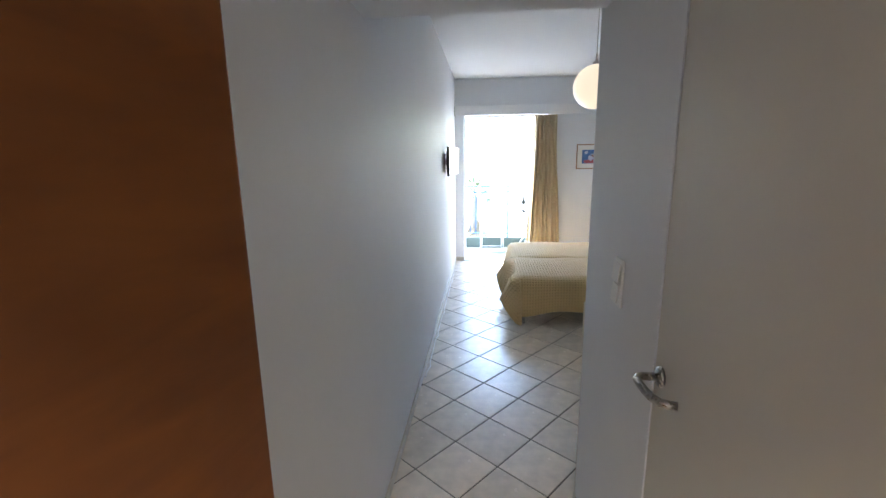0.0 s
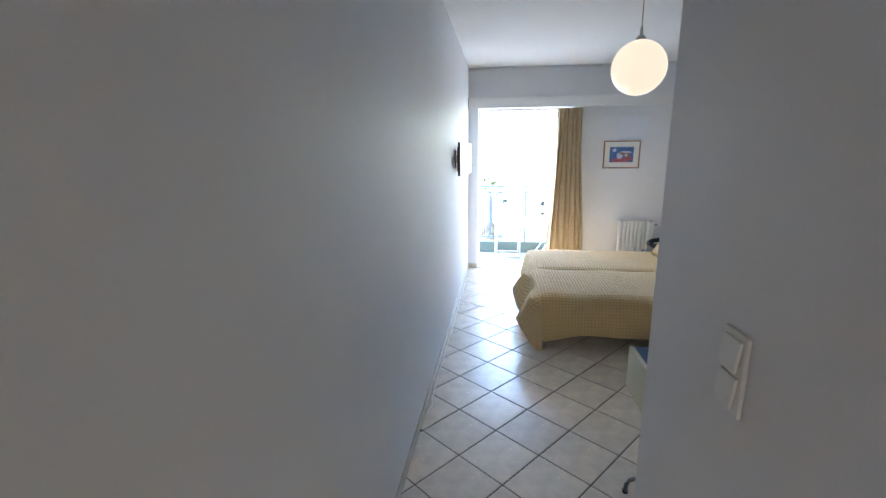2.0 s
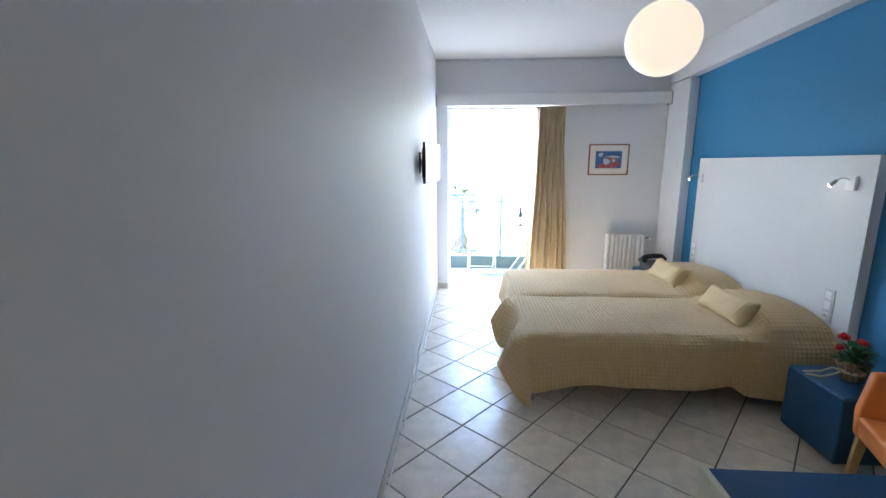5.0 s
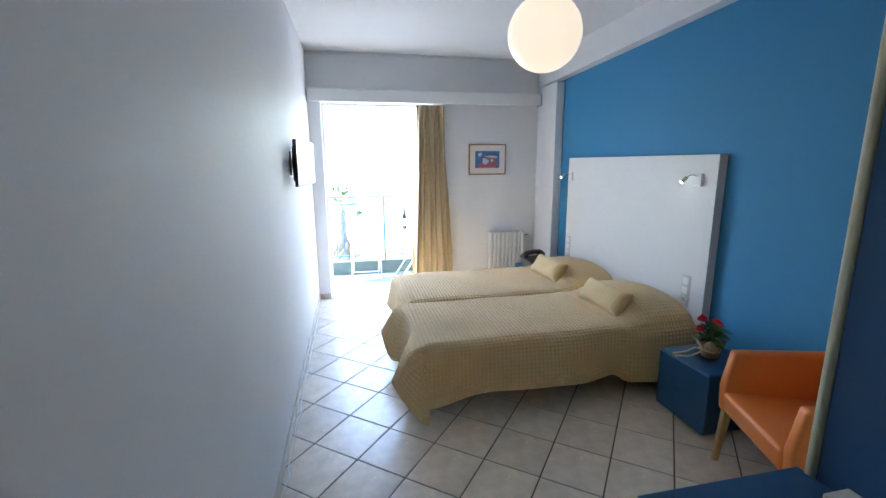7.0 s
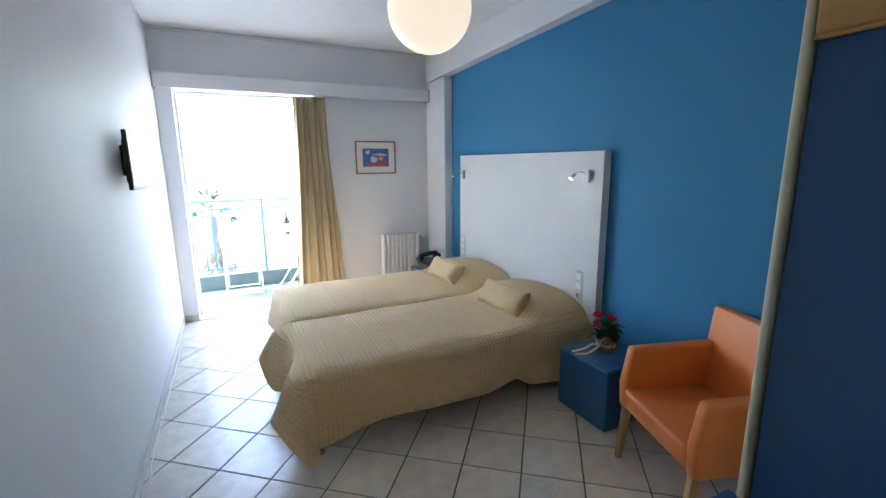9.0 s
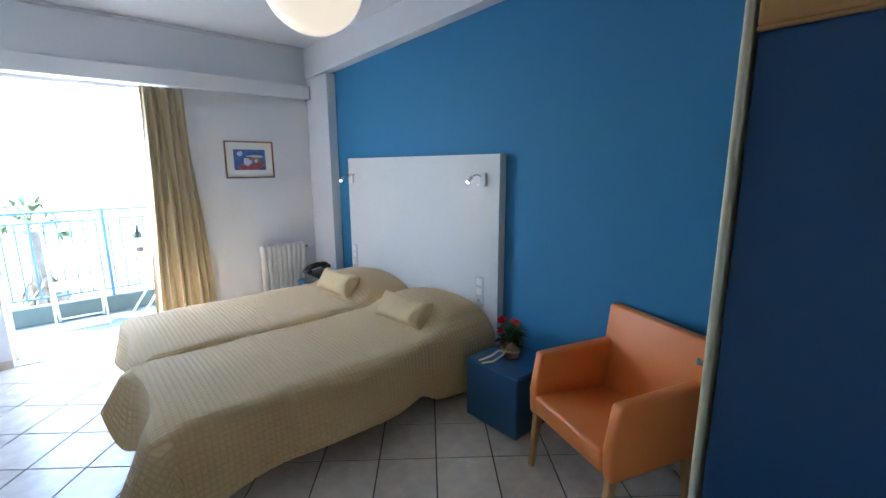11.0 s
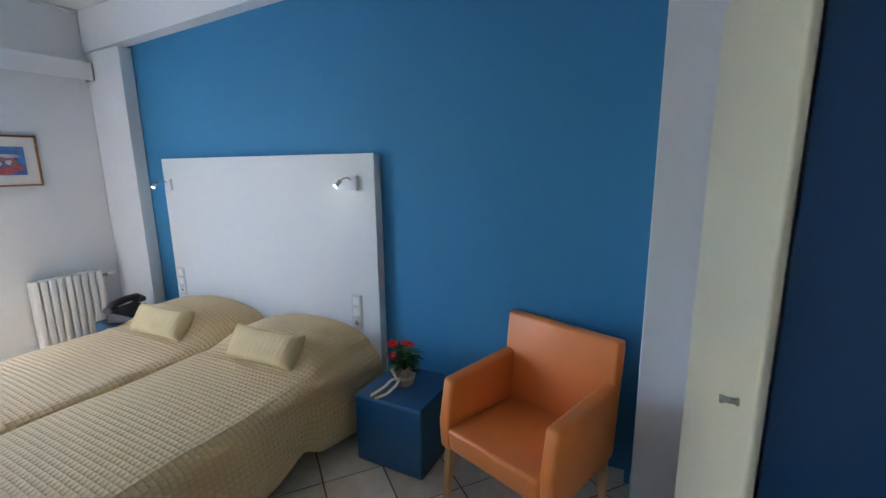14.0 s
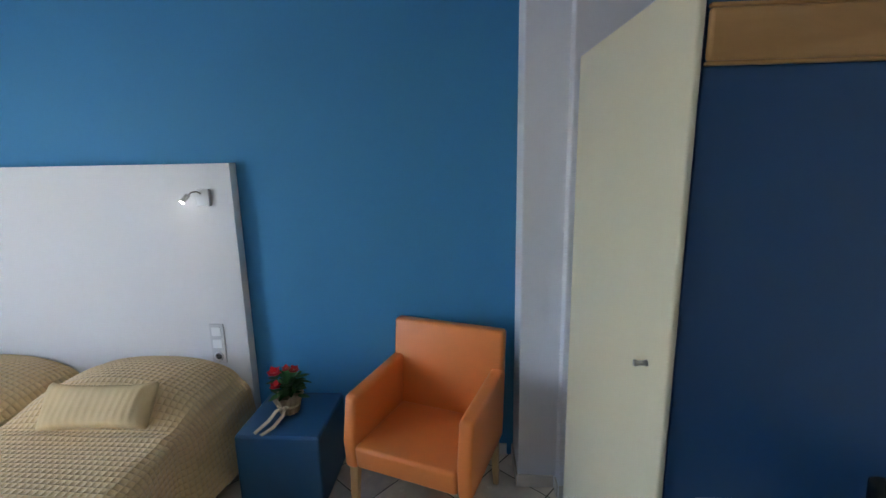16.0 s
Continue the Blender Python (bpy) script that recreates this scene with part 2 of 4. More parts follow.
def lathe(profile, sides=24, at=(0, 0, 0), bm=None):
    """A turned shape from (radius, height) pairs."""
    bm = bm or bmesh.new()
    rings = []
    for r, z in profile:
        rings.append([bm.verts.new((at[0] + r * math.cos(2 * math.pi * k / sides), at[1] + r * math.sin(2 * math.pi * k / sides), at[2] + z)) for k in range(sides)])
    for r0, r1 in zip(rings, rings[1:]):
        for k in range(sides):
            bm.faces.new((r0[k], r0[(k + 1) % sides], r1[(k + 1) % sides], r1[k]))
    bm.faces.new(rings[0][::-1])
    bm.faces.new(rings[-1])
    bmesh.ops.recalc_face_normals(bm, faces=bm.faces)
    return bm


def sheet(nu, nv, f, thick=0.0, uv=None):
    """A grid surface f(u, v) for u, v in 0..1, given a thickness along its normals."""
    bm = bmesh.new()
    g = [[bm.verts.new(f(i / nu, j / nv)) for j in range(nv + 1)] for i in range(nu + 1)]
    layer = bm.loops.layers.uv.new("UVMap") if uv else None
    for i in range(nu):
        for j in range(nv):
            fc = bm.faces.new((g[i][j], g[i + 1][j], g[i + 1][j + 1], g[i][j + 1]))
            if uv:
                for lp, (a, b) in zip(fc.loops, ((i, j), (i + 1, j), (i + 1, j + 1), (i, j + 1))):
                    lp[layer].uv = uv(a / nu, b / nv)
    bm.normal_update()
    if thick:
        bmesh.ops.solidify(bm, geom=bm.faces[:], thickness=thick)
    return bm


def thing(name, label, category, at=(0, 0, 0), rz=0, group=""):
    ob = new(name)
    ob.empty_display_size = 0.1
    ob.matrix_world = pose(*at, 0, 0, rz)
    return tagged(ob, label, category, group)


def struct(name, bm, material, label, smooth=False):
    return tagged(link(name, bm, material, None, smooth), label, "", "", "structure")


def sstep(a, b, x):
    t = max(0.0, min(1.0, (x - a) / (b - a)))
    return t * t * (3 - 2 * t)


# ---- plan: x across, y towards the balcony ----
XL, XB, YW, YS, XC, HC, HR = -0.43, 2.497, 7.02, 1.75, 0.506, 2.90, 2.25
DX0, DX1, DH = -0.287, 1.10, 2.36      # balcony opening
XP = 2.39                             # face of column and beam

struct("wall_west", box(XL - 0.15, XL, -0.65, 7.27, -0.1, 3.1), WHITE, "smooth white plastered wall")
struct("wall_east", box(XB, XB + 0.2, 1.6, 7.27, -0.1, 3.1), BLUE, "matt blue painted wall behind the beds")
wn_ob = struct("wall_north", box(XL, DX0, YW, 7.27, -0.1, 3.1, bm=box(DX1, XB, YW, 7.27, -0.1, 3.1, bm=box(DX0, DX1, YW, 7.35, DH, 3.1))), WHITE, "white plastered wall with the balcony opening")
struct("wall_south", box(XC + 0.12, XB, YS - 0.12, YS, 0, HC), WHITE, "white plastered wall behind desk and wardrobe")
BD0, BD1, BDH = 0.20, 1.03, 2.08      # bathroom door
struct("wall_corridor", box(XC, XC + 0.12, BD1, YS + 0.07, 0, HC, bm=box(XC, XC + 0.12, -0.5, BD0, 0, HC, bm=box(XC, XC + 0.12, BD0, BD1, BDH, HC))), WHITE, "white plastered corridor wall with a rounded corner")
struct("wall_entrance", box(XL, XC, -0.5, -0.35, 2.1, HR - 0.002), WHITE, "white plastered wall around the entrance door")
struct("wall_bathroom", box(XC + 0.12, 1.9, -0.5, -0.4, 0, HC, bm=box(1.9, 2.0, -0.5, YS - 0.12, 0, HC)), WHITE, "plain wall closing the bathroom")
# never in view: added walls that stop daylight leaking in behind the entrance
struct("wall_unseen_hallway", box(-1.4, 1.9, -2.1, -2.0, 0, HC, bm=box(-1.4, XL - 0.15, -0.75, -0.65, 0, HC, bm=box(-1.5, -1.4, -2.1, -0.65, 0, HC, bm=box(1.9, 2.0, -2.1, -0.65, 0, HC)))), WHITE, "unseen plain wall added to keep outside light out of the hallway")
struct("ceiling", box(-1.5, XB + 0.2, -2.1, 7.27, HC, HC + 0.15), CEIL, "flat white painted ceiling")
struct("ceiling_corridor", box(XL, XC, -0.5, YS, HR, HC - 0.004), CEIL, "lowered white ceiling over the entrance")
beam_bm = box(XP, XB - 0.002, 1.78, YW - 0.002, 2.575, HC - 0.003)
for v_ in beam_bm.verts:
    if v_.co.z < 2.7 and v_.co.y < 3:
        v_.co.z += 0.17
struct("beam", beam_bm, WHITE, "white plastered beam along the blue wall")
struct("column", box(XP + 0.003, XB - 0.004, 6.515, YW - 0.003, 0, 2.573, 0.006), WHITE, "white plastered column in the room's corner")
struct("pilaster", box(2.24, XB - 0.003, 2.45, 2.665, 0, 2.573, 0.006, bm=box(2.165, XB - 0.004, YS, 2.47, 0, 2.572, 0.006)), WHITE, "stepped white pilaster between blue wall and wardrobe")
struct("trim", box(XL + 0.003, XP - 0.003, YW - 0.03, YW - 0.002, HC - 0.025, HC - 0.003, 0.006), CEIL, "thin cornice line below the ceiling")

# valance board over the balcony door
val = thing("curtain_valance", "white wooden curtain box above the balcony door", "curtain box", (1.0, 6.92, 2.345))
part("front_board", box(XL + 0.012 - 1, XP - 0.016 - 1, -0.03, -0.008, 0, 0.137, 0.003), GLOSSW, val)
part("top_board", box(XL + 0.012 - 1, XP - 0.016 - 1, -0.008, 0.098, 0.117, 0.136, 0.002), GLOSSW, val)
for x in (XL + 0.008 - 1, XP - 0.012 - 1):
    part("end_cap", box(x - 0.004, x + 0.004, -0.034, 0.098, -0.001, 0.138, 0.0015), GREYPL, val, "grey plastic end cap")

# balcony door: frame and a leaf slid aside behind the curtain
bd = tagged(new("door_balcony"), "white aluminium balcony door slid open", "door", "", "structure")
part("door_frame", box(DX0, DX0 + 0.026, YW + 0.15, YW + 0.22, 0, DH, 0.004, bm=box(DX1 - 0.045, DX1, YW + 0.02, YW + 0.14, 0, DH, 0.004, bm=box(DX0 + 0.026, DX1 - 0.045, YW + 0.15, YW + 0.22, DH - 0.03, DH, 0.004))), ALU, bd)
part("threshold", box(DX0, DX1, YW - 0.002, YW + 0.25, -0.06, 0.012, 0.004), ALU, bd, "pale door threshold")
part("leaf_frame", box(0.93, 0.99, YW + 0.06, YW + 0.10, 0.013, DH - 0.05, 0.004, bm=box(1.06, 1.105, YW + 0.06, YW + 0.10, 0.013, DH - 0.05, 0.004)), ALU, bd)
pn = part("pane", box(0.99, 1.06, YW + 0.075, YW + 0.081, 0.013, DH - 0.05), PANE, bd)
pn.visible_shadow = False

# entrance door leaf, standing open into the corridor
ed = thing("entrance_door", "open orange-brown wood veneer entrance door", "door", (-0.42, -0.445, 0.008), -11.4)
part("leaf", box(-0.02, 0.02, 0.0, 0.86, 0, 2.05, 0.003), DOORWOOD, ed)
h = part("handle", tube([(-0.02, 0.79, 1.04), (-0.065, 0.79, 1.04), (-0.07, 0.78, 1.04), (-0.07, 0.67, 1.04)], 0.009), STEEL, ed, "steel lever handle", True)

# bathroom door
td = thing("bathroom_door", "closed cream painted bathroom door with steel lever", "door", (XC, (BD0 + BD1) / 2, 0))
part("leaf", box(0.003, 0.043, BD0 + 0.004 - 0.615, BD1 - 0.004 - 0.615, 0.008, BDH - 0.015), CREAMDOOR, td)
part("frame", box(0.06, 0.119, BD0 - 0.615, BD0 + 0.03 - 0.615, 0, BDH, 0.002, bm=box(0.06, 0.119, BD1 - 0.03 - 0.615, BD1 - 0.615, 0, BDH, 0.002, bm=box(0.06, 0.119, BD0 + 0.03 - 0.615, BD1 - 0.03 - 0.615, BDH - 0.03, BDH, 0.002))), CREAMDOOR, td)
hy = 0.985 - 0.615
rose = bmesh.new()
lathe([(0.001, 0), (0.026, 0), (0.026, 0.008), (0.022, 0.011), (0.001, 0.011)], 24, bm=rose)
bmesh.ops.transform(rose, matrix=pose(0.003, hy, 1.14, 0, -90, 0), verts=rose.verts)
hd = part("rosette", rose, STEEL, td, "round steel rosette", True)
part("lever", tube([(0.0, hy, 1.14), (-0.046, hy, 1.14), (-0.057, hy - 0.003, 1.14), (-0.063, hy - 0.013, 1.139), (-0.064, hy - 0.03, 1.138), (-0.060, hy - 0.075, 1.136), (-0.055, hy - 0.098, 1.135), (-0.045, hy - 0.115, 1.135), (-0.031, hy - 0.125, 1.135), (-0.012, hy - 0.130, 1.135)], 0.0105, 14), STEEL, td, "bent steel lever returning to the door", True)

# light switches by the bathroom door
sw = thing("light_switch", "white double rocker switch on the corridor wall", "light switch", (XC, 1.36, 1.285))
part("plate", box(-0.009, -0.0005, -0.041, 0.041, -0.081, 0.081, 0.003), PLASTW, sw)
for z in (-0.036, 0.036):
    rk = box(-0.016, -0.009, -0.03, 0.03, -0.031, 0.031, 0.002)
    bmesh.ops.transform(rk, matrix=pose(-0.0025, 0, z, 0, 6, 0), verts=rk.verts)
    part("rocker", rk, PLASTW, sw)

# ---- pendant globe ----
gl = thing("pendant_lamp", "lit opal glass globe pendant on a thin cord", "lamp", (0.935, 3.70, 0))
R, GZ = 0.172, 2.25
part("globe", lathe([(max(0.001, R * math.sin(a)), GZ - R * math.cos(a)) for a in [math.pi * k / 28 for k in range(28)]] + [(0.02, GZ + R)], 40), GLOBE, gl, "glowing opal glass globe", True)
part("cap", lathe([(0.03, GZ + R - 0.008), (0.03, GZ + R + 0.012), (0.010, GZ + R + 0.03), (0.008, GZ + R + 0.075), (0.004, GZ + R + 0.08)], 16), STEEL, gl, "nickel lamp cap", True)
part("cord", tube([(0, 0, GZ + R + 0.07), (0, 0, HC - 0.02)], 0.003, 6), STEEL, gl)
part("ceiling_rose", lathe([(0.045, HC), (0.045, HC - 0.012), (0.012, HC - 0.03), (0.004, HC - 0.032)], 20), PLASTW, gl, "", True)

# housing made up for the hallway fill; no fitting is known there
hl_ = thing("fill_housing", "round white housing added for the unseen hallway fill light", "lamp", (0.1, -1.3, 2.84))
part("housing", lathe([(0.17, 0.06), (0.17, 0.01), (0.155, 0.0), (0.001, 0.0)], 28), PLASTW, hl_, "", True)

# ---- curtain ----
ct = thing("curtain", "golden beige floor-length curtain drawn aside in folds", "curtain", (1.0, 6.955, 0.02))


def fold(u, v):
    z = 2.315 * (1 - v)
    half = 0.176 + 0.09 * sstep(0, 1, v) ** 1.3
    amp = 0.032 + 0.014 * v
    ph = u * 2 * math.pi * 6.5 + 0.9 * math.sin(v * 2.2 + u * 5) + 0.5 * math.sin(v * 5.1 + u * 17)
    return Vector(((u - 0.5) * 2 * half - 0.01 - 0.005 * v + 0.006 * math.sin(ph * 2 + 1), amp * math.sin(ph) + 0.006 * math.sin(u * 60 + v * 3), z))


cloth_ = part("cloth", sheet(150, 40, fold), CURT, ct, "", True)
sol = cloth_.modifiers.new("thickness", "SOLIDIFY")
sol.thickness = 0.002

# ---- television ----
tv = thing("television", "flat black television on a wall bracket", "television", (XL + 0.047, 5.215, 1.662), -7.5)
part("casing", box(0.042, 0.066, -0.29, 0.29, -0.168, 0.168, 0.005), BLACK, tv)
part("back", box(0.022, 0.043, -0.245, 0.2, -0.13, 0.12, 0.008), BLACK, tv)
part("screen", box(0.0655, 0.0672, -0.275, 0.275, -0.145, 0.155), SCREEN, tv, "glossy dark screen")
part("bracket", box(-0.034, 0.022, -0.035, 0.035, -0.04, 0.04, 0.003), DARKM, tv)
wp = box(-0.006, 0.006, -0.09, 0.09, -0.09, 0.09, 0.003)
bmesh.ops.transform(wp, matrix=pose(-0.0405, -0.006, 0, 0, 0, 7.5), verts=wp.verts)
part("wall_plate", wp, DARKM, tv)

# ---- framed print ----
pc = thing("framed_print", "colourful print in a thin wooden frame with white mat", "picture", (1.724, YW - 0.001, 1.696))
PW, PH = 0.245, 0.19
fr = box(-PW, PW, -0.022, 0, PH - 0.014, PH, 0.002, bm=box(-PW, PW, -0.022, 0, -PH, -PH + 0.014, 0.002, bm=box(-PW, -PW + 0.014, -0.022, 0, -PH + 0.014, PH - 0.014, 0.002, bm=box(PW - 0.014, PW, -0.022, 0, -PH + 0.014, PH - 0.014, 0.002))))
part("frame", fr, FRAMEW, pc)
part("mat_board", box(-PW + 0.014, PW - 0.014, -0.010, 0, -PH + 0.014, PH - 0.014), PAPER, pc)
pr = part("print", box(-0.16, 0.16, -0.012, -0.010, -0.105, 0.105), PBLUE, pc)


def blob(cx, cz, rx, rz, depth, seed, n=22):
    bm = bmesh.new()
    rnd = random.Random(seed)
    ph = [rnd.uniform(0, 6.28) for _ in range(3)]
    vs = []
    for k in range(n):
        a = 2 * math.pi * k / n
        q = 1 + 0.13 * math.sin(2 * a + ph[0]) + 0.1 * math.sin(3 * a + ph[1]) + 0.06 * math.sin(5 * a + ph[2])
        vs.append(bm.verts.new((cx + rx * q * math.cos(a), depth, cz + rz * q * math.sin(a))))
    f = bm.faces.new(vs)
    ex = bmesh.ops.extrude_face_region(bm, geom=[f])["geom"]
    bmesh.ops.translate(bm, vec=(0, 0.0008, 0), verts=[v for v in ex if isinstance(v, bmesh.types.BMVert)])
    bmesh.ops.recalc_face_normals(bm, faces=bm.faces)
    return bm


for cx, cz, rx, rz, m_, dd, sd in ((-0.098, 0.062, 0.024, 0.026, PPALE, -0.0132, 1), (0.055, 0.035, 0.09, 0.012, PPALE, -0.0134, 5), (0.03, -0.072, 0.105, 0.028, PRED, -0.0136, 2), (-0.085, -0.075, 0.05, 0.024, PRED, -0.0140, 6), (-0.025, -0.02, 0.038, 0.045, PPALE, -0.0144, 4), (0.015, 0.012, 0.028, 0.022, PBROWN, -0.0148, 7), (0.075, -0.012, 0.036, 0.038, PBROWN, -0.0152, 3), (0.06, -0.012, 0.016, 0.020, PPALE, -0.0156, 8), (0.10, -0.045, 0.035, 0.03, PRED, -0.0150, 9)):
    part("print_shape", blob(cx, cz, rx, rz, dd, sd), m_, pr)

# ---- radiator ----
rd = thing("radiator", "white column radiator under the picture", "radiator", (1.976, 6.94, 0))
NR = 9
for k in range(NR):
    x = -0.215 + k * 0.43 / (NR - 1)
    part("column", box(x - 0.0235, x + 0.0235, -0.045, 0.045, 0.14, 0.775, 0.013, 3), RAD, rd, "", True)
for z in (0.72, 0.19):
    part("header", tube([(-0.23, 0, z), (0.23, 0, z)], 0.02, 10), RAD, rd, "", True)
for x in (-0.135, 0.135):
    part("bracket", box(x - 0.015, x + 0.015, 0.04, 0.079, 0.6, 0.64), RAD, rd)
vv = part("valve", tube([(0.23, 0, 0.72), (0.29, 0, 0.72)], 0.013, 10), STEEL, rd, "metal valve stub", True)
part("valve_knob", tube([(0.29, 0, 0.72), (0.35, 0, 0.72)], 0.02, 12), PLASTW, vv, "white thermostat knob", True)
part("pipe", tube([(0.27, 0, 0.72), (0.27, 0.03, 0.70), (0.27, 0.03, 0.0)], 0.008, 8), RAD, rd, "", True)

# ---- headboard ----
hb = thing("headboard", "wide white laminate headboard against the blue wall", "headboard", (XB, 5.1785, 0))
part("panel", box(-0.066, -0.001, -1.024, 1.024, 0.28, 1.702, 0.002), HEADB, hb)
for y in (-1.0262, 1.0262):
    part("edge_strip", box(-0.067, -0.002, y - 0.0017, y + 0.0017, 0.28, 1.702, 0.001), GLOSSW, hb)
for y in (-0.76, 0.76):
    part("support", box(-0.03, -0.001, y - 0.04, y + 0.04, 0, 0.28), HEADB, hb)


def reading_lamp(y, z):
    l_ = thing("reading_lamp", "small white wall reading lamp with flexible neck", "lamp", (XB - 0.0655, y, z), 0, "reading lamps on the headboard")
    part("base", box(-0.022, -0.0005, -0.036, 0.036, -0.045, 0.045, 0.004), GLOSSW, l_)
    part("neck", tube([(-0.02, 0.005, 0.02), (-0.045, 0.012, 0.034), (-0.065, 0.028, 0.030), (-0.078, 0.043, 0.012)], 0.004, 8), STEEL, l_, "bent steel neck", True)
    hd_ = part("head", tube([(-0.074, 0.039, 0.019), (-0.092, 0.064, -0.016)], 0.0125, 12), STEEL, l_, "small steel spot", True)
    part("lens", tube([(-0.092, 0.064, -0.016), (-0.0935, 0.0662, -0.0187)], 0.010, 12), LED, hd_, "bright lamp lens")


reading_lamp(4.303, 1.527)
reading_lamp(6.137, 1.500)


def socket_plate(y, z):
    s_ = thing("socket_plate", "white triple plate with switches and a socket", "wall socket", (XB - 0.0655, y, z), 0, "sockets on the headboard")
    part("plate", box(-0.008, -0.0005, -0.041, 0.041, -0.117, 0.117, 0.003), PLATE, s_)
    for dz in (0.074, 0.002):
        rk = box(-0.013, -0.008, -0.026, 0.026, -0.026, 0.026, 0.002)
        bmesh.ops.transform(rk, matrix=pose(0, 0, dz), verts=rk.verts)
        part("rocker", rk, PLASTW, s_)
    well = bmesh.new()
    lathe([(0.001, 0.0), (0.018, 0.0), (0.018, 0.006), (0.026, 0.006), (0.026, 0.0), (0.028, 0.0)], 20, bm=well)
    bmesh.ops.transform(well, matrix=pose(-0.0082, 0, -0.072, 0, -90, 0), verts=well.verts)
    w_ = part("socket", well, PLASTW, s_, "round power socket", True)
    # the holes are solid discs; their dark depth is only colour
    part("contact", tube([(-0.0085, -0.009, -0.072), (-0.0095, -0.009, -0.072)], 0.003, 8, tube([(-0.0085, 0.009, -0.072), (-0.0095, 0.009, -0.072)], 0.003, 8)), DARKM, w_, "solid dark discs painted as shaded contact holes")


socket_plate(4.325, 0.708)
socket_plate(6.13, 0.71)


# ---- beds ----
def bed(y0, y1, side, seed):
    """side -1: the free long side faces the entrance, +1: the window."""
    L0, L1, ztop = (0.405 if side < 0 else 0.45), 2.425, 0.50
    w = y1 - y0
    b_ = thing("bed", "single bed with mattress, made up under a coverlet", "bed", ((L0 + L1) / 2, (y0 + y1) / 2, 0), 0, "twin beds pushed together")
    hl, hw = (L1 - L0) / 2, w / 2
    part("base", box(-hl + 0.05, hl, -hw + 0.04, hw - 0.04, 0.17, 0.27, 0.01), mat("bed_base_cloth", (0.3, 0.25, 0.18), 0.9), b_, "dull fabric bed base")
    part("mattress", box(-hl + 0.02, hl, -hw + 0.02, hw - 0.02, 0.27, ztop - 0.02, 0.04, 3), PAPER, b_, "white mattress", True)
    for sx in (-hl + 0.055, hl - 0.2):
        for sy in (-hw + 0.03, hw - 0.03):
            part("leg", tube([(sx, sy, 0.17), (sx, sy, 0.0)], 0.022, 10), STEEL, b_, "", True)
    # coverlet, lying on the bed and hanging over its free edges
    dn, df, di = 0.35, 0.33, 0.05
    ylo = y0 - (dn if side < 0 else di)
    yhi = y1 + (dn if side > 0 else di)
    xlo = L0 - df

    def foot_hem(q):
        """How far the hem of the foot drape stands out, and its height, from the free corner (0) to the inner one (1)."""
        if side < 0:
            out = 0.17 - 0.12 * sstep(0.05, 0.38, q) + 0.02 * math.sin(q * 9) + 0.125 * sstep(0.70, 0.93, q) - 0.07 * sstep(0.95, 1.0, q)
            return out, 0.245 - 0.07 * sstep(0.05, 0.4, q) - 0.09 * sstep(0.55, 0.80, q) + 0.21 * sstep(0.80, 0.93, q)
        return 0.10 + 0.025 * math.sin(q * 11), 0.19 + 0.02 * math.sin(q * 7 + 1)

    def side_hem(x):
        """The same for the long side: shorter along the bed, lower round the pillow."""
        z = 0.115 + 0.055 * sstep(0.45, 0.95, x) - 0.065 * sstep(1.76, 1.90, x)
        return 0.070 + 0.018 * math.sin(x * 5.2 + seed) - 0.03 * sstep(1.5, 1.85, x) + 0.035 * sstep(1.8, 1.95, x), z + 0.006 * math.sin(x * 11)

    def f(u, v):
        cx, cy = xlo + u * (L1 - xlo), ylo + v * (yhi - ylo)
        px, py = max(cx, L0), min(max(cy, y0), y1)
        ox, oy = cx - px, cy - py
        # pillow under the cover
        hx = sstep(1.87, 2.10, px) * (1 - 0.25 * sstep(2.25, 2.44, px))
        q = (py - (y0 + y1) / 2) / (w / 2)
        hy_ = max(0.0, 1 - abs(q) ** 2.4) ** 0.7
        edge = max(sstep(0.86, 1.0, abs(q)), sstep(L0 + 0.07, L0, px))
        top = ztop + 0.155 * hx * hy_ + 0.004 * math.sin(px * 9 + seed) * math.sin(py * 7) + 0.012 * (1 - q * q) - 0.014 * edge * edge
        top += 0.010 * math.exp(-((px - 1.84) / 0.03) ** 2) * (0.4 + 0.6 * math.sin(py * 6 + seed) ** 2)
        inner = oy * side < 0
        if inner and ox > -1e-6:
            return Vector((px, py + oy * 0.25, top - abs(oy) * 1.1))
        a = 0.0 if inner else abs(oy) / dn
        b = abs(ox) / df
        t = max(a, b)
        if t < 1e-6:
            return Vector((px, py, top))
        q_foot = (py - y0) / w if side < 0 else (y1 - py) / w
        if inner:
            q_foot = 1.0
        fo, fz = foot_hem(q_foot)
        so, sz = side_hem(px)
        if a > 0 and b > 0:
            # the hanging corner: a soft cone whose tip reaches lowest
            c = math.atan2(b, a) / (math.pi / 2)
            tip = math.sin(math.pi * c) ** 1.5
            hxo = fo * sstep(0.15, 1.0, c) - 0.05 * tip
            hyo = so * (1 - sstep(0.45, 1.0, c)) + 0.075 * tip
            hz = sz * (1 - sstep(0, 1, c)) + fz * sstep(0, 1, c) - 0.12 * tip * (1 if side < 0 else 0.6)
        elif b > 0:
            hxo, hyo, hz = fo, 0.0, fz
        else:
            hxo, hyo, hz = 0.0, so, sz
        along = px * 7.1 + py * 8.3
        hz = max(0.03, hz)
        rise = 0.35 * math.sin(min(1.0, t / 0.22) * math.pi / 2) + 0.65 * t
        fall = t ** 1.25 if t < 0.25 else 0.25 ** 1.25 + (t - 0.25) * (1 - 0.25 ** 1.25) / 0.75
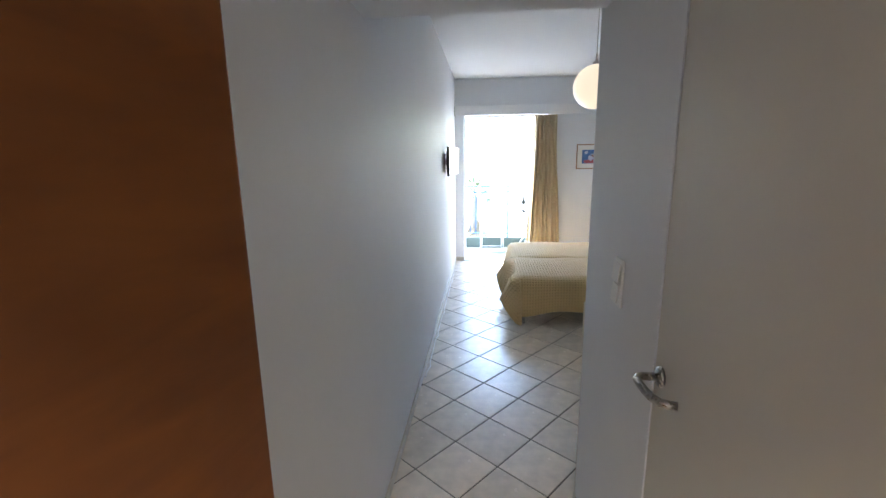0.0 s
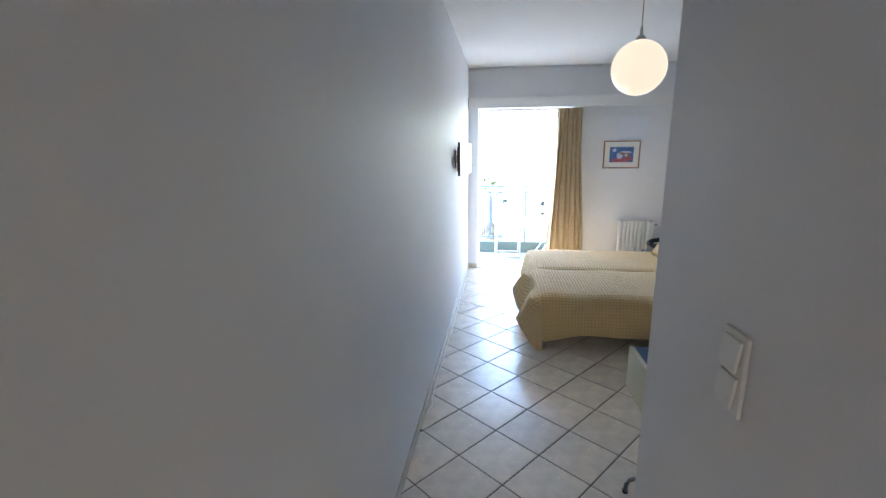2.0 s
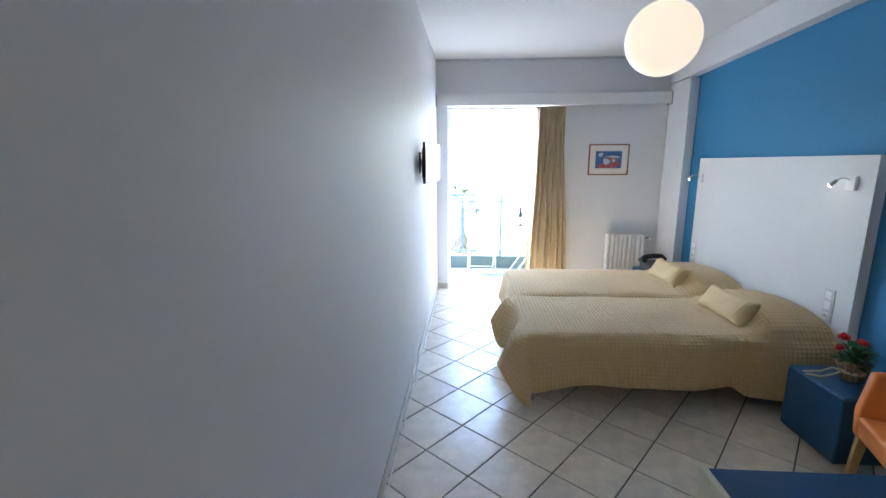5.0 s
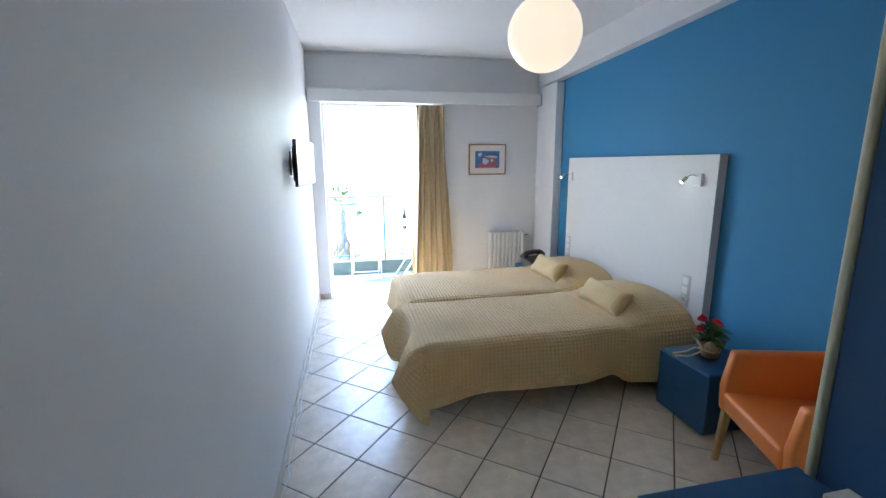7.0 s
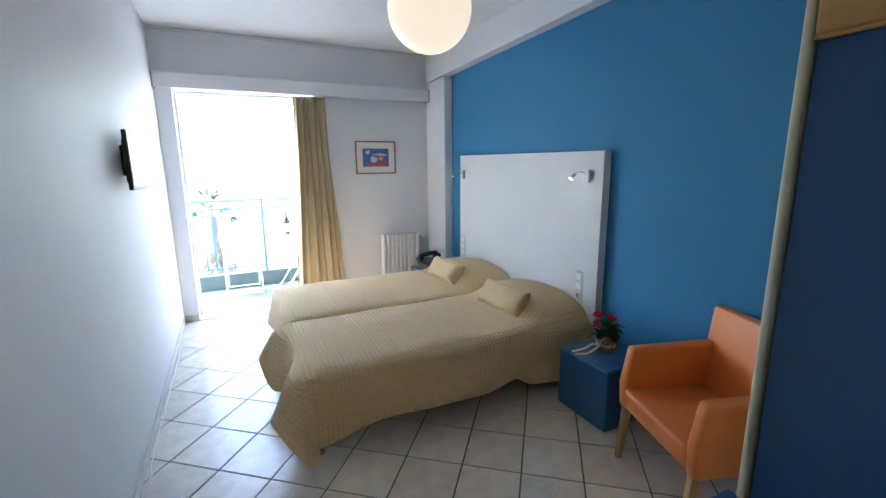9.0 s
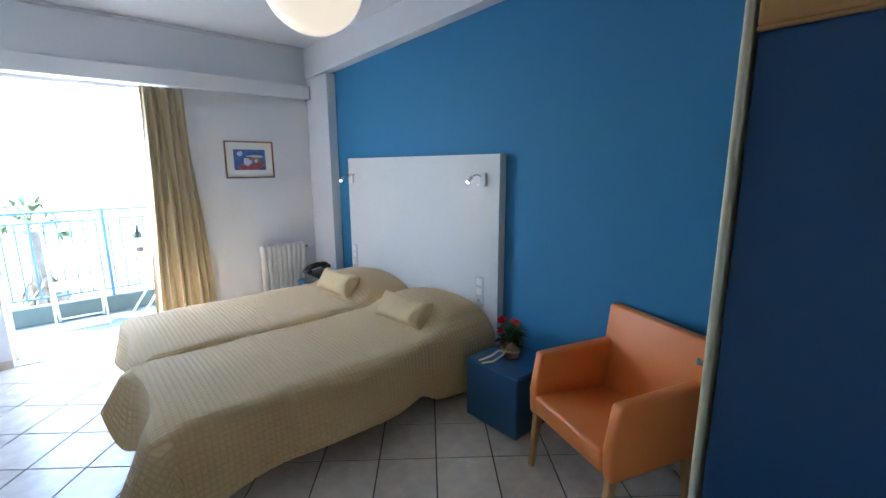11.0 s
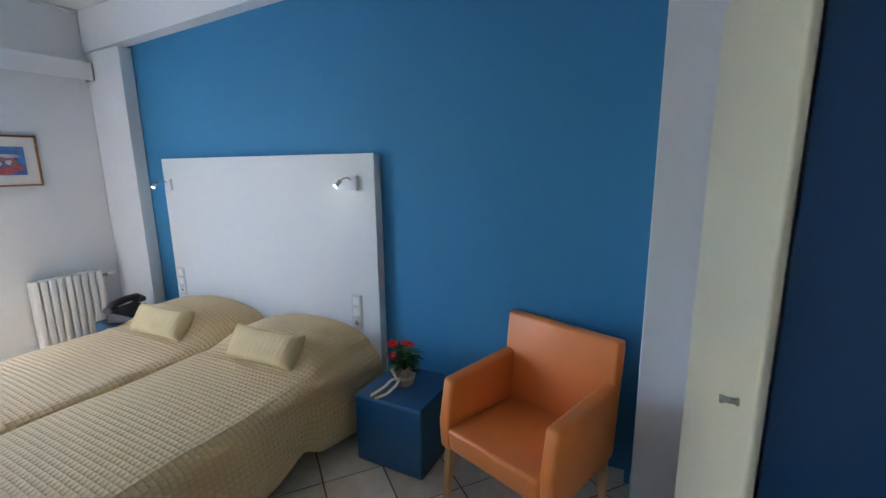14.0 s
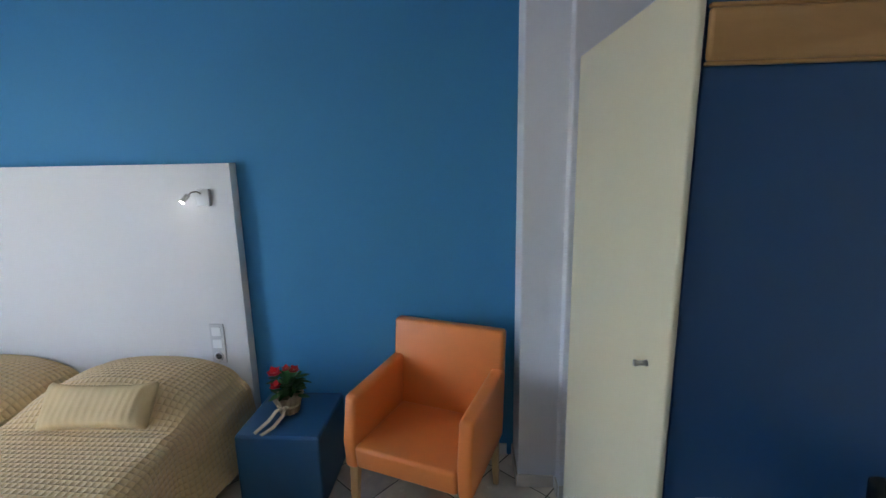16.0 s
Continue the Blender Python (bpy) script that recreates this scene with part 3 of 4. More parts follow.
        ripple = 0.010 * math.sin(along + seed) * t
        return Vector((px - (hxo * rise + (ripple if b > a else 0)), py + side * (hyo * rise + (ripple if a >= b else 0)), top + (hz - top) * fall))

    cv = thing("coverlet", "sand-coloured waffle-quilted coverlet draped over a bed", "bedspread", (0, 0, 0), 0, "coverlets on the beds")
    part("cloth", sheet(150, 100, f, -0.006, lambda u, v: (u * (L1 - xlo), v * (yhi - ylo))), QUILT, cv, "", True)
    part("hem", tube([f(0, k / 80) for k in range(81)], 0.005, 6), CUSH, cv, "plain stitched hem", True)
    vs = 0.0 if side < 0 else 1.0
    in_u, in_v = 0.085 / (L1 - xlo), 0.085 / (yhi - ylo)
    vb = in_v if side < 0 else 1 - in_v
    part("hem_seam", tube([f(in_u, in_v + k / 80 * (1 - 2 * in_v)) for k in range(81)], 0.0035, 5), CUSH, cv, "stitched seam along the border", True)
    part("hem_seam", tube([f(in_u + k / 120 * (1 - in_u), vb) for k in range(121)], 0.0035, 5), CUSH, cv, "stitched seam along the border", True)
    part("hem", tube([f(k / 120, vs) for k in range(121)], 0.005, 6), CUSH, cv, "plain stitched hem", True)


bed(4.215, 5.125, -1, 1.0)
bed(5.165, 6.13, 1, 3.3)


def cushion(at, rz, tilt):
    c_ = thing("cushion", "small oblong sand-coloured cushion lying on a bed", "cushion", at, rz, "cushions on the beds")
    lx, ly, th = 0.110, 0.258, 0.066

    def half(sgn):
        def f(u, v):
            a, b = 2 * u - 1, 2 * v - 1
            e = max(0.0, (1 - a ** 4) * (1 - b ** 6)) ** 0.45
            pin = 1 - 0.15 * (1 - abs(b) ** 3) * abs(a) ** 3
            pin2 = 1 - 0.05 * (1 - abs(a) ** 2) * abs(b) ** 3
            return Vector((a * lx * pin, b * ly * pin2, sgn * th * e + 0.0016 * math.sin(b * 46 + 2 * math.sin(a * 2)) * e + 0.003 * math.sin(b * 7 + a * 3) * e))
        return f
    bm = sheet(18, 90, half(1))
    lo = sheet(18, 90, half(-1))
    me = bpy.data.meshes.new("tmp")
    bmesh.ops.reverse_faces(lo, faces=lo.faces[:])
    lo.to_mesh(me)
    lo.free()
    bm.from_mesh(me)
    bpy.data.meshes.remove(me)
    bmesh.ops.remove_doubles(bm, verts=bm.verts, dist=0.0008)
    bmesh.ops.transform(bm, matrix=pose(0, 0, 0, 0, tilt, 0), verts=bm.verts)
    part("cover", bm, CUSH, c_, "", True)
    return c_


cushion((1.955, 4.635, 0.600), 3, -56)
cushion((1.945, 5.62, 0.600), 3, -56)


# ---- blue cubes ----
def cube(x0, x1, y0, y1, zt, label):
    c_ = thing("bedside_cube", label, "bedside table", ((x0 + x1) / 2, (y0 + y1) / 2, 0), 0, "bedside cubes")
    a, b = (x1 - x0) / 2, (y1 - y0) / 2
    part("body", box(-a, a, -b, b, 0.008, zt - 0.004, 0.012, 3), BLUEHIDE, c_)
    part("top_panel", box(-a + 0.006, a - 0.006, -b + 0.006, b - 0.006, zt - 0.004, zt + 0.002, 0.003), BLUEHIDE, c_)
    part("foot", box(-a + 0.03, a - 0.03, -b + 0.03, b - 0.03, 0, 0.008), BLACK, c_, "black base plate")


cube(2.03, 2.45, 3.635, 4.055, 0.405, "blue leatherette bedside cube beside the orange armchair")
cube(1.97, 2.38, 6.24, 6.6, 0.43, "blue leatherette bedside cube with a telephone on it")

# telephone
ph_ = thing("telephone", "black desk telephone on the far bedside cube", "telephone", (2.16, 6.38, 0.433), 20)
ph_.scale = (1.4, 1.4, 1.4)
tb = box(-0.10, 0.10, -0.09, 0.09, 0, 0.075, 0.012, 2)
for v_ in tb.verts:
    if v_.co.z > 0.03:
        v_.co.z -= 0.035 * (0.09 - v_.co.y) / 0.18
part("body", tb, BLACK, ph_)
rc = part("receiver", tube([(-0.115, 0.05, 0.085), (-0.08, 0.05, 0.108), (0, 0.05, 0.115), (0.08, 0.05, 0.108), (0.115, 0.05, 0.085)], 0.02, 10), BLACK, ph_, "", True)
for x in (-0.0975, 0.0975):
    part("ear_piece", box(x - 0.0275, x + 0.0275, 0.02, 0.08, 0.07, 0.10, 0.012), BLACK, rc)
part("keypad", box(-0.05, 0.06, -0.075, 0.01, 0.045, 0.052, 0.002), DARKM, ph_)


# ---- orange armchair ----
ac = thing("armchair", "orange leatherette tub armchair on beech legs", "armchair", (2.140, 3.104, 0), 70.7)
# local frame: the chair faces +y; x across
W, D = 0.310, 0.285


def slab(pts, x0, x1, bevel, bm=None):
    """A padded panel with outline pts in y, z between x0 and x1."""
    bm = bm or bmesh.new()
    a = [bm.verts.new((x0, y, z)) for y, z in pts]
    b = [bm.verts.new((x1, y, z)) for y, z in pts]
    bm.faces.new(a)
    bm.faces.new(b[::-1])
    n = len(pts)
    for k in range(n):
        bm.faces.new((a[k], b[k], b[(k + 1) % n], a[(k + 1) % n]))
    bmesh.ops.recalc_face_normals(bm, faces=bm.faces)
    bmesh.ops.bevel(bm, geom=bm.edges[:], offset=bevel, segments=4, profile=0.5, affect="EDGES")
    return bm


part("seat", slab([(-0.17, 0.325), (D + 0.012, 0.315), (D + 0.026, 0.435), (-0.17, 0.41)], -W + 0.062, W - 0.062, 0.022), ORANGE, ac, "", True)
part("backrest", slab([(-0.15, 0.31), (-0.225, 0.31), (-0.285, 0.855), (-0.215, 0.86)], -W + 0.005, W - 0.005, 0.018), ORANGE, ac, "", True)
for s in (-1, 1):
    xa, xb = sorted((s * (W - 0.065), s * W))
    part("armrest", slab([(-0.205, 0.305), (D + 0.010, 0.305), (D + 0.020, 0.45), (D - 0.016, 0.655), (-0.24, 0.668)], xa, xb, 0.02), ORANGE, ac, "", True)
    for y, lean in ((D - 0.022, 0.032), (-0.185, -0.035)):
        lg = bmesh.new()
        x = s * (W - 0.04)
        top = [lg.verts.new((x + a * 0.021, y + b * 0.021, 0.315)) for a, b in ((-1, -1), (1, -1), (1, 1), (-1, 1))]
        bot = [lg.verts.new((x + a * 0.014, y + lean + b * 0.014, 0.0)) for a, b in ((-1, -1), (1, -1), (1, 1), (-1, 1))]
        lg.faces.new(top)
        lg.faces.new(bot[::-1])
        for k in range(4):
            lg.faces.new((bot[k], bot[(k + 1) % 4], top[(k + 1) % 4], top[k]))
        bmesh.ops.recalc_face_normals(lg, faces=lg.faces)
        bmesh.ops.bevel(lg, geom=[e for e in lg.edges if abs(e.verts[0].co.z - e.verts[1].co.z) > 0.1], offset=0.004, segments=2, affect="EDGES")
        part("leg", lg, LEGWOOD, ac, "light beech leg")
part("seam", tube([(-W + 0.02, -0.20, 0.335), (W - 0.02, -0.20, 0.335)], 0.003, 6), SEAM, ac)

# ---- potted plant ----
pp = thing("potted_plant", "small red-flowered plant in a paper-wrapped pot with ribbon", "plant", (2.245, 3.862, 0.407))
pp.scale = (1.25, 1.25, 1.25)
part("pot", lathe([(0.03, 0), (0.036, 0.005), (0.045, 0.075), (0.047, 0.08), (0.042, 0.08), (0.001, 0.07)], 20), KRAFT, pp, "", True)


def wrapf(u, v):
    a = u * 2 * math.pi
    r = 0.036 + 0.02 * v + 0.012 * v * v * math.sin(a * 7) + 0.004 * math.sin(a * 13)
    return Vector((r * math.cos(a), r * math.sin(a), 0.003 + (0.088 + 0.014 * math.sin(a * 5 + 1)) * v))


part("wrapping", sheet(60, 10, wrapf, 0.001), KRAFT, pp, "crumpled brown wrapping paper", True)
rnd = random.Random(5)


def leaf_bm(bm, base, direction, length, width, droop):
    d = Vector(direction).normalized()
    s = d.cross(Vector((0, 0, 1)))
    s = s.normalized() if s.length > 1e-3 else Vector((1, 0, 0))
    prev = None
    for k in range(6):
        t = k / 5
        c = Vector(base) + d * length * t - Vector((0, 0, droop * t * t))
        w_ = width * math.sin(math.pi * min(0.98, 0.08 + 0.92 * t)) * 0.5
        row = [bm.verts.new(c - s * w_), bm.verts.new(c - Vector((0, 0, w_ * 0.25))), bm.verts.new(c + s * w_)]
        if prev:
            for q in (0, 1):
                bm.faces.new((prev[q], prev[q + 1], row[q + 1], row[q]))
        prev = row


for k in range(80):
    a, el = rnd.uniform(0, 6.28), rnd.uniform(0.0, 1.25)
    bm = bmesh.new()
    rr_ = rnd.uniform(0.005, 0.05)
    base = (rr_ * math.cos(a), rr_ * math.sin(a), rnd.uniform(0.085, 0.15))
    leaf_bm(bm, base, (math.cos(a) * math.cos(el), math.sin(a) * math.cos(el), math.sin(el)), rnd.uniform(0.04, 0.065), rnd.uniform(0.022, 0.032), rnd.uniform(0.005, 0.02))
    part("leaf", bm, PLEAF, pp, "", True)
for k in range(6):
    a = k * 1.05
    part("stem", tube([(0.01 * math.cos(a), 0.01 * math.sin(a), 0.07), (0.03 * math.cos(a), 0.03 * math.sin(a), 0.15)], 0.002, 5), PLEAF, pp)
for fx, fy, fz, sc in ((-0.03, 0.035, 0.185, 1.0), (-0.045, 0.03, 0.135, 0.8), (0.0, -0.035, 0.185, 0.75), (0.02, 0.01, 0.18, 0.6)):
    bm = bmesh.new()
    for q in range(5):
        a = q * 2 * math.pi / 5 + fx * 40
        for lay in (0, 1):
            leaf_bm(bm, (fx, fy, fz + lay * 0.004), (math.cos(a + lay * 0.6) - 0.5, math.sin(a + lay * 0.6), 0.35 + lay * 0.5), 0.034 * sc, 0.032 * sc, 0.0)
    fl = part("flower", bm, PETAL, pp, "red five-petalled flower", True)
    part("flower_eye", lathe([(0.001, 0), (0.003 * sc, 0.002), (0.001, 0.004)], 8, (fx - 0.006 * sc, fy, fz + 0.008)), RIBBON, fl)
bow = bmesh.new()
for pts in ([(-0.045, 0.0, 0.045), (-0.075, 0.02, 0.05), (-0.10, 0.045, 0.02), (-0.135, 0.07, 0.004), (-0.16, 0.075, 0.003)], [(-0.045, 0.0, 0.045), (-0.08, -0.005, 0.03), (-0.115, 0.02, 0.003), (-0.15, 0.03, 0.006), (-0.17, 0.045, 0.003)]):
    prev = None
    for p in pts:
        row = [bow.verts.new((p[0] - 0.006, p[1] - 0.008, p[2])), bow.verts.new((p[0] + 0.006, p[1] + 0.008, p[2] + 0.001))]
        if prev:
            bow.faces.new((prev[0], prev[1], row[1], row[0]))
        prev = row
bow.normal_update()
bmesh.ops.solidify(bow, geom=bow.faces[:], thickness=0.0008)
part("ribbon", bow, RIBBON, pp, "trailing gold ribbon ends", True)
part("ribbon_knot", lathe([(0.001, -0.009), (0.008, -0.005), (0.009, 0.003), (0.001, 0.009)], 10, (-0.049, 0.0, 0.045)), RIBBON, pp, "", True)
part("ribbon_band", lathe([(0.0455, 0.036), (0.0475, 0.036), (0.049, 0.05), (0.047, 0.05)], 24), RIBBON, pp, "", True)

# ---- wardrobe with blue side ----
wd = thing("wardrobe", "tall cream wardrobe with a dark blue side panel", "wardrobe", (1.545, 2.116, 0))
part("body", box(-0.344, 0.34, YS + 0.002 - 2.116, 0.312, 0.0, 2.04, 0.002), CREAM, wd)


def ajar(bm):
    """The door stands slightly open, swung about its far edge."""
    for v_ in bm.verts:
        v_.co.y += (v_.co.x - 0.338) * 0.0743
    return bm


dr = part("door", ajar(box(-0.375, 0.338, 0.380, 0.398, 0.03, 2.043, 0.007, 4)), CREAM, wd, "cream door with rounded edges", True)
knob = bmesh.new()
lathe([(0.001, 0.0), (0.0085, 0.0), (0.0085, 0.004), (0.0065, 0.006), (0.0065, 0.024), (0.0085, 0.026), (0.0085, 0.031), (0.006, 0.033), (0.001, 0.033)], 18, bm=knob)
bmesh.ops.transform(knob, matrix=pose(-0.283, 0.3515, 1.172, -90, 0, 0), verts=knob.verts)
part("knob", knob, STEEL, dr, "small turned steel knob", True)
part("side_panel", box(-0.363, -0.345, YS + 0.002 - 2.116, 0.321, 0.0, 2.06, 0.002), BLUELAM, wd, "dark blue laminate side panel")

# coat rack board on the blue side
rk_ = thing("coat_rack", "golden beech coat rack board on the blue panel", "coat rack", (1.182, 2.085, 1.916))
part("board", box(-0.018, -0.0005, -0.33, 0.352, -0.050, 0.050, 0.008, 3), RACKWOOD, rk_)
for z in (-0.054, 0.054):
    part("moulding", box(-0.016, -0.0005, -0.33, 0.352, z - 0.0042, z + 0.0042, 0.003), RACKWOOD, rk_, "rounded darker edge moulding")

# ---- desk ----
dk = thing("desk", "wall-hung desk with blue top and cream drawer front", "desk", (0.94, 2.112, 0))
part("top", box(-0.265, 0.239, YS + 0.004 - 2.112, 0.372, 0.800, 0.828, 0.004), BLUELAM, dk, "blue laminate desk top")
part("front_panel", box(-0.285, -0.2655, YS + 0.004 - 2.112, 0.375, 0.625, 0.835, 0.006), CREAM, dk, "cream drawer front")
part("side_panel", box(-0.265, 0.239, 0.352, 0.372, 0.625, 0.80, 0.003), CREAM, dk)
part("bottom", box(-0.265, 0.239, YS + 0.004 - 2.112, 0.352, 0.625, 0.641, 0.002), CREAM, dk)
part("handle", box(-0.291, -0.285, 0.035, 0.075, 0.742, 0.758, 0.002), STEEL, dk, "small steel pull")

# things on the desk
ash = thing("notepad", "white notepad on the desk", "notepad", (1.141, 2.262, 0.828), 0)
part("pages", box(-0.04, 0.04, -0.10, 0.10, 0, 0.030, 0.003), PAPER, ash)
rm = thing("remote_control", "black remote control lying on the desk", "remote control", (1.058, 2.268, 0.828), 12)
part("casing", box(-0.024, 0.024, -0.085, 0.085, 0, 0.019, 0.006, 3), BLACK, rm, "", True)
for i in range(3):
    for j in range(6):
        part("button", box(-0.016 + i * 0.012, -0.008 + i * 0.012, -0.05 + j * 0.02, -0.038 + j * 0.02, 0.0192, 0.021, 0.001), DARKM, rm)
gs = thing("drinking_glass", "clear drinking glass standing on the desk", "glass", (1.12, 1.98, 0.828))
part("tumbler", lathe([(0.001, 0), (0.028, 0), (0.030, 0.004), (0.035, 0.12), (0.033, 0.12), (0.028, 0.008), (0.001, 0.007)], 28), PANE, gs, "", True)

# bent tube stand below the desk
st = thing("metal_stand", "low bent chrome tube stand on the floor below the desk", "stand", (0.91, 2.40, 0))
part("tube", tube([(-0.195, 0.140, 0.0), (-0.198, 0.122, 0.06), (-0.190, 0.106, 0.100), (-0.170, 0.088, 0.126), (-0.13, 0.066, 0.14), (0.14, -0.10, 0.14), (0.18, -0.124, 0.126), (0.195, -0.136, 0.09), (0.20, -0.14, 0.0)], 0.011, 10), STEEL, st, "", True)
for x, y in ((-0.195, 0.140), (0.20, -0.14)):
    part("rubber_foot", lathe([(0.001, 0.0), (0.014, 0.0), (0.014, 0.016), (0.011, 0.02), (0.001, 0.02)], 12, (x, y, 0)), BLACK, st, "black rubber foot", True)

# cable along the left wall's skirting
cb = thing("cable", "thin white cable lying loose along the skirting", "cable", (XL + 0.02, 4.6, 0))
rc_ = random.Random(4)
pts = []
for k in range(60):
    y = -1.6 + k * 0.055
    loop_ = 0.022 * max(0, math.sin(k * 0.55)) ** 3
    pts.append((0.006 + loop_, y, 0.005 + 0.035 * max(0, math.sin(k * 0.55 + 0.6)) ** 2))
part("wire", tube(pts, 0.0035, 6), PLASTW, cb, "", True)

# ---- balcony ----
struct("balcony_floor", box(-1.2, 3.2, 7.275, 8.47, -0.18, -0.03), BALC, "pale greenish balcony floor")
struct("kerb", box(-1.2, 3.2, 8.34, 8.46, -0.03, 0.16, 0.01), KERBM, "low painted concrete kerb of the balcony")
rl = thing("balcony_railing", "blue painted steel balcony railing", "railing", (0.46, 8.40, 0.16))
part("top_rail", box(-1.7, 2.7, -0.025, 0.025, 0.985, 1.01, 0.006), RAILB, rl)
part("upper_bar", box(-1.7, 2.7, -0.012, 0.012, 0.88, 0.90, 0.003), RAILB, rl)
part("lower_bar", box(-1.7, 2.7, -0.012, 0.012, 0.07, 0.09, 0.003), RAILB, rl)
for x in (-1.68, 0.04, 1.36, 2.68):
    part("post", box(x - 0.018, x + 0.018, -0.018, 0.018, -0.002, 0.985, 0.004), RAILB, rl)
x = -1.57
while x < 2.6:
    part("baluster", box(x - 0.008, x + 0.008, -0.008, 0.008, 0.09, 0.88), RAILB, rl)
    x += 0.11

fc = thing("folding_chair", "white metal and plastic folding chair on the balcony", "chair", (0.19, 8.08, -0.03), 0)
for s in (-0.21, 0.21):
    part("leg", tube([(s, -0.2, 0.0), (s, 0.0, 0.42), (s, 0.22, 0.82)], 0.012, 8), ALU, fc, "", True)
    part("leg", tube([(s * 0.9, 0.22, 0.0), (s * 0.9, -0.18, 0.44)], 0.012, 8), ALU, fc, "", True)
part("stretcher", tube([(-0.21, -0.19, 0.02), (0.21, -0.19, 0.02)], 0.01, 8), ALU, fc, "", True)
part("stretcher", tube([(-0.19, 0.21, 0.03), (0.19, 0.21, 0.03)], 0.01, 8), ALU, fc, "", True)
part("seat", box(-0.2, 0.2, -0.2, 0.18, 0.43, 0.455, 0.01), ALU, fc)
part("backrest", box(-0.2, 0.2, 0.16, 0.185, 0.6, 0.82, 0.01), ALU, fc)
tbl = thing("folding_table", "white folding balcony table", "table", (0.88, 7.95, -0.03))
part("tabletop", box(-0.3, 0.3, -0.3, 0.3, 0.72, 0.745, 0.01), ALU, tbl)
for s in (-0.24, 0.24):
    part("leg", tube([(-0.24, s, 0.0), (0.24, s, 0.72)], 0.012, 8), ALU, tbl, "", True)
    part("leg", tube([(0.24, s, 0.0), (-0.24, s, 0.72)], 0.012, 8), ALU, tbl, "", True)
bt = thing("wine_bottle", "dark wine bottle with a white label on the balcony table", "bottle", (0.757, 7.9, 0.715))
part("body", lathe([(0.001, 0.004), (0.033, 0.0), (0.037, 0.004), (0.037, 0.185), (0.033, 0.205), (0.018, 0.228), (0.014, 0.240), (0.0135, 0.285), (0.0155, 0.286), (0.0155, 0.294), (0.001, 0.294)], 24), BOTTLE, bt, "dark green glass", True)
part("label", lathe([(0.0372, 0.055), (0.0378, 0.055), (0.0378, 0.150), (0.0372, 0.150)], 24), PAPER, bt, "blank white paper label", True)
part("capsule", lathe([(0.0145, 0.238), (0.0148, 0.238), (0.0148, 0.285), (0.0163, 0.286), (0.0163, 0.296), (0.001, 0.2965)], 20), BLACK, bt, "black neck capsule", True)

# ground and a fan palm beyond the railing
struct("ground", box(-400, 400, 8.8, 800, -3.5, -3.3), GROUND, "pale open ground far below the balcony")
pm = thing("palm_tree", "fan palm with green crown and hanging dry fronds", "tree", (-0.17, 9.75, -3.3))
part("trunk", tube([(0, 0, 0), (0.03, 0.02, 1.5), (-0.02, 0.0, 3.0), (0.0, 0.0, 4.15)], 0.13, 12, taper=0.6), TRUNK, pm, "", True)
rp = random.Random(11)


def fan(base, az, el, stalk, reach, droop, blades):
    """A stalk that ends in a fan of narrow folded blades."""
    bm = bmesh.new()
    d = Vector((math.cos(az) * math.cos(el), math.sin(az) * math.cos(el), math.sin(el)))
    hub = Vector(base) + d * stalk - Vector((0, 0, droop * 0.4))
    tube([base, Vector(base) + d * stalk * 0.55, hub], 0.008, 5, bm, 0.6)
    side_ = d.cross(Vector((0, 0, 1))).normalized()
    for k in range(blades):
        th = (k / (blades - 1) - 0.5) * 2.7
        leaf_bm(bm, hub, d * math.cos(th) + side_ * math.sin(th) + Vector((0, 0, 0.12 * math.cos(3 * th))), reach * (0.72 + 0.28 * math.cos(th)), 0.045, droop * rp.uniform(0.7, 1.5))
    return bm


for k in range(15):
    part("frond", fan((0, 0, 4.1 + 0.012 * k), k * 2.4, 0.1 + 0.085 * k, 0.22 + rp.uniform(0, 0.08), 0.25, 0.09, 13), LEAF, pm, "green fan frond", True)
for k in range(20):
    part("dry_frond", fan((0, 0, 3.95 - 0.03 * k), k * 2.4 + 0.7, -0.75 - rp.uniform(0, 0.55), 0.28, 0.24, 0.22, 8), DRYLEAF, pm, "dry hanging frond", True)


# ---- skirting tiles ----
def skirting(name, x0, y0, x1, y1, nx, ny, label):
    """Tile skirting along a wall face from x0, y0 to x1, y1, with the normal nx, ny."""
    g = tagged(new(name), label, "", "", "structure")
    L_ = math.hypot(x1 - x0, y1 - y0)
    n = max(1, round(L_ / 0.327))
    tx, ty = (x1 - x0) / L_, (y1 - y0) / L_
    ln_ = L_ / n
    bm = box(0.001, ln_ - 0.002, 0.0005, 0.009, 0.0, 0.07, 0.002, 1)
    first = None
    for k in range(n):
        if first is None:
            ob = part("tile", bm, SKIRT, g)
            first = ob
        else:
            ob = new("tile", first.data)
            ob.parent = g
        m = Matrix(((tx, nx, 0, x0 + tx * ln_ * k), (ty, ny, 0, y0 + ty * ln_ * k), (0, 0, 1, 0.001), (0, 0, 0, 1)))
        ob.matrix_basis = m
    return g


skirting("baseboard_west", XL, -0.5, XL, YW, 1, 0, "low beige tile skirting")
skirting("baseboard_east", XB, 2.70, XB, 6.51, -1, 0, "low beige tile skirting")
skirting("baseboard_north", DX1, YW, XP, YW, 0, -1, "low beige tile skirting")
skirting("baseboard_pier", XL + 0.01, YW, DX0, YW, 0, -1, "low beige tile skirting")
skirting("baseboard_corridor", XC, BD1, XC, YS + 0.07, -1, 0, "low beige tile skirting")
skirting("baseboard_corner", XC + 0.002, YS + 0.07, XC + 0.12, YS + 0.07, 0, 1, "low beige tile skirting")
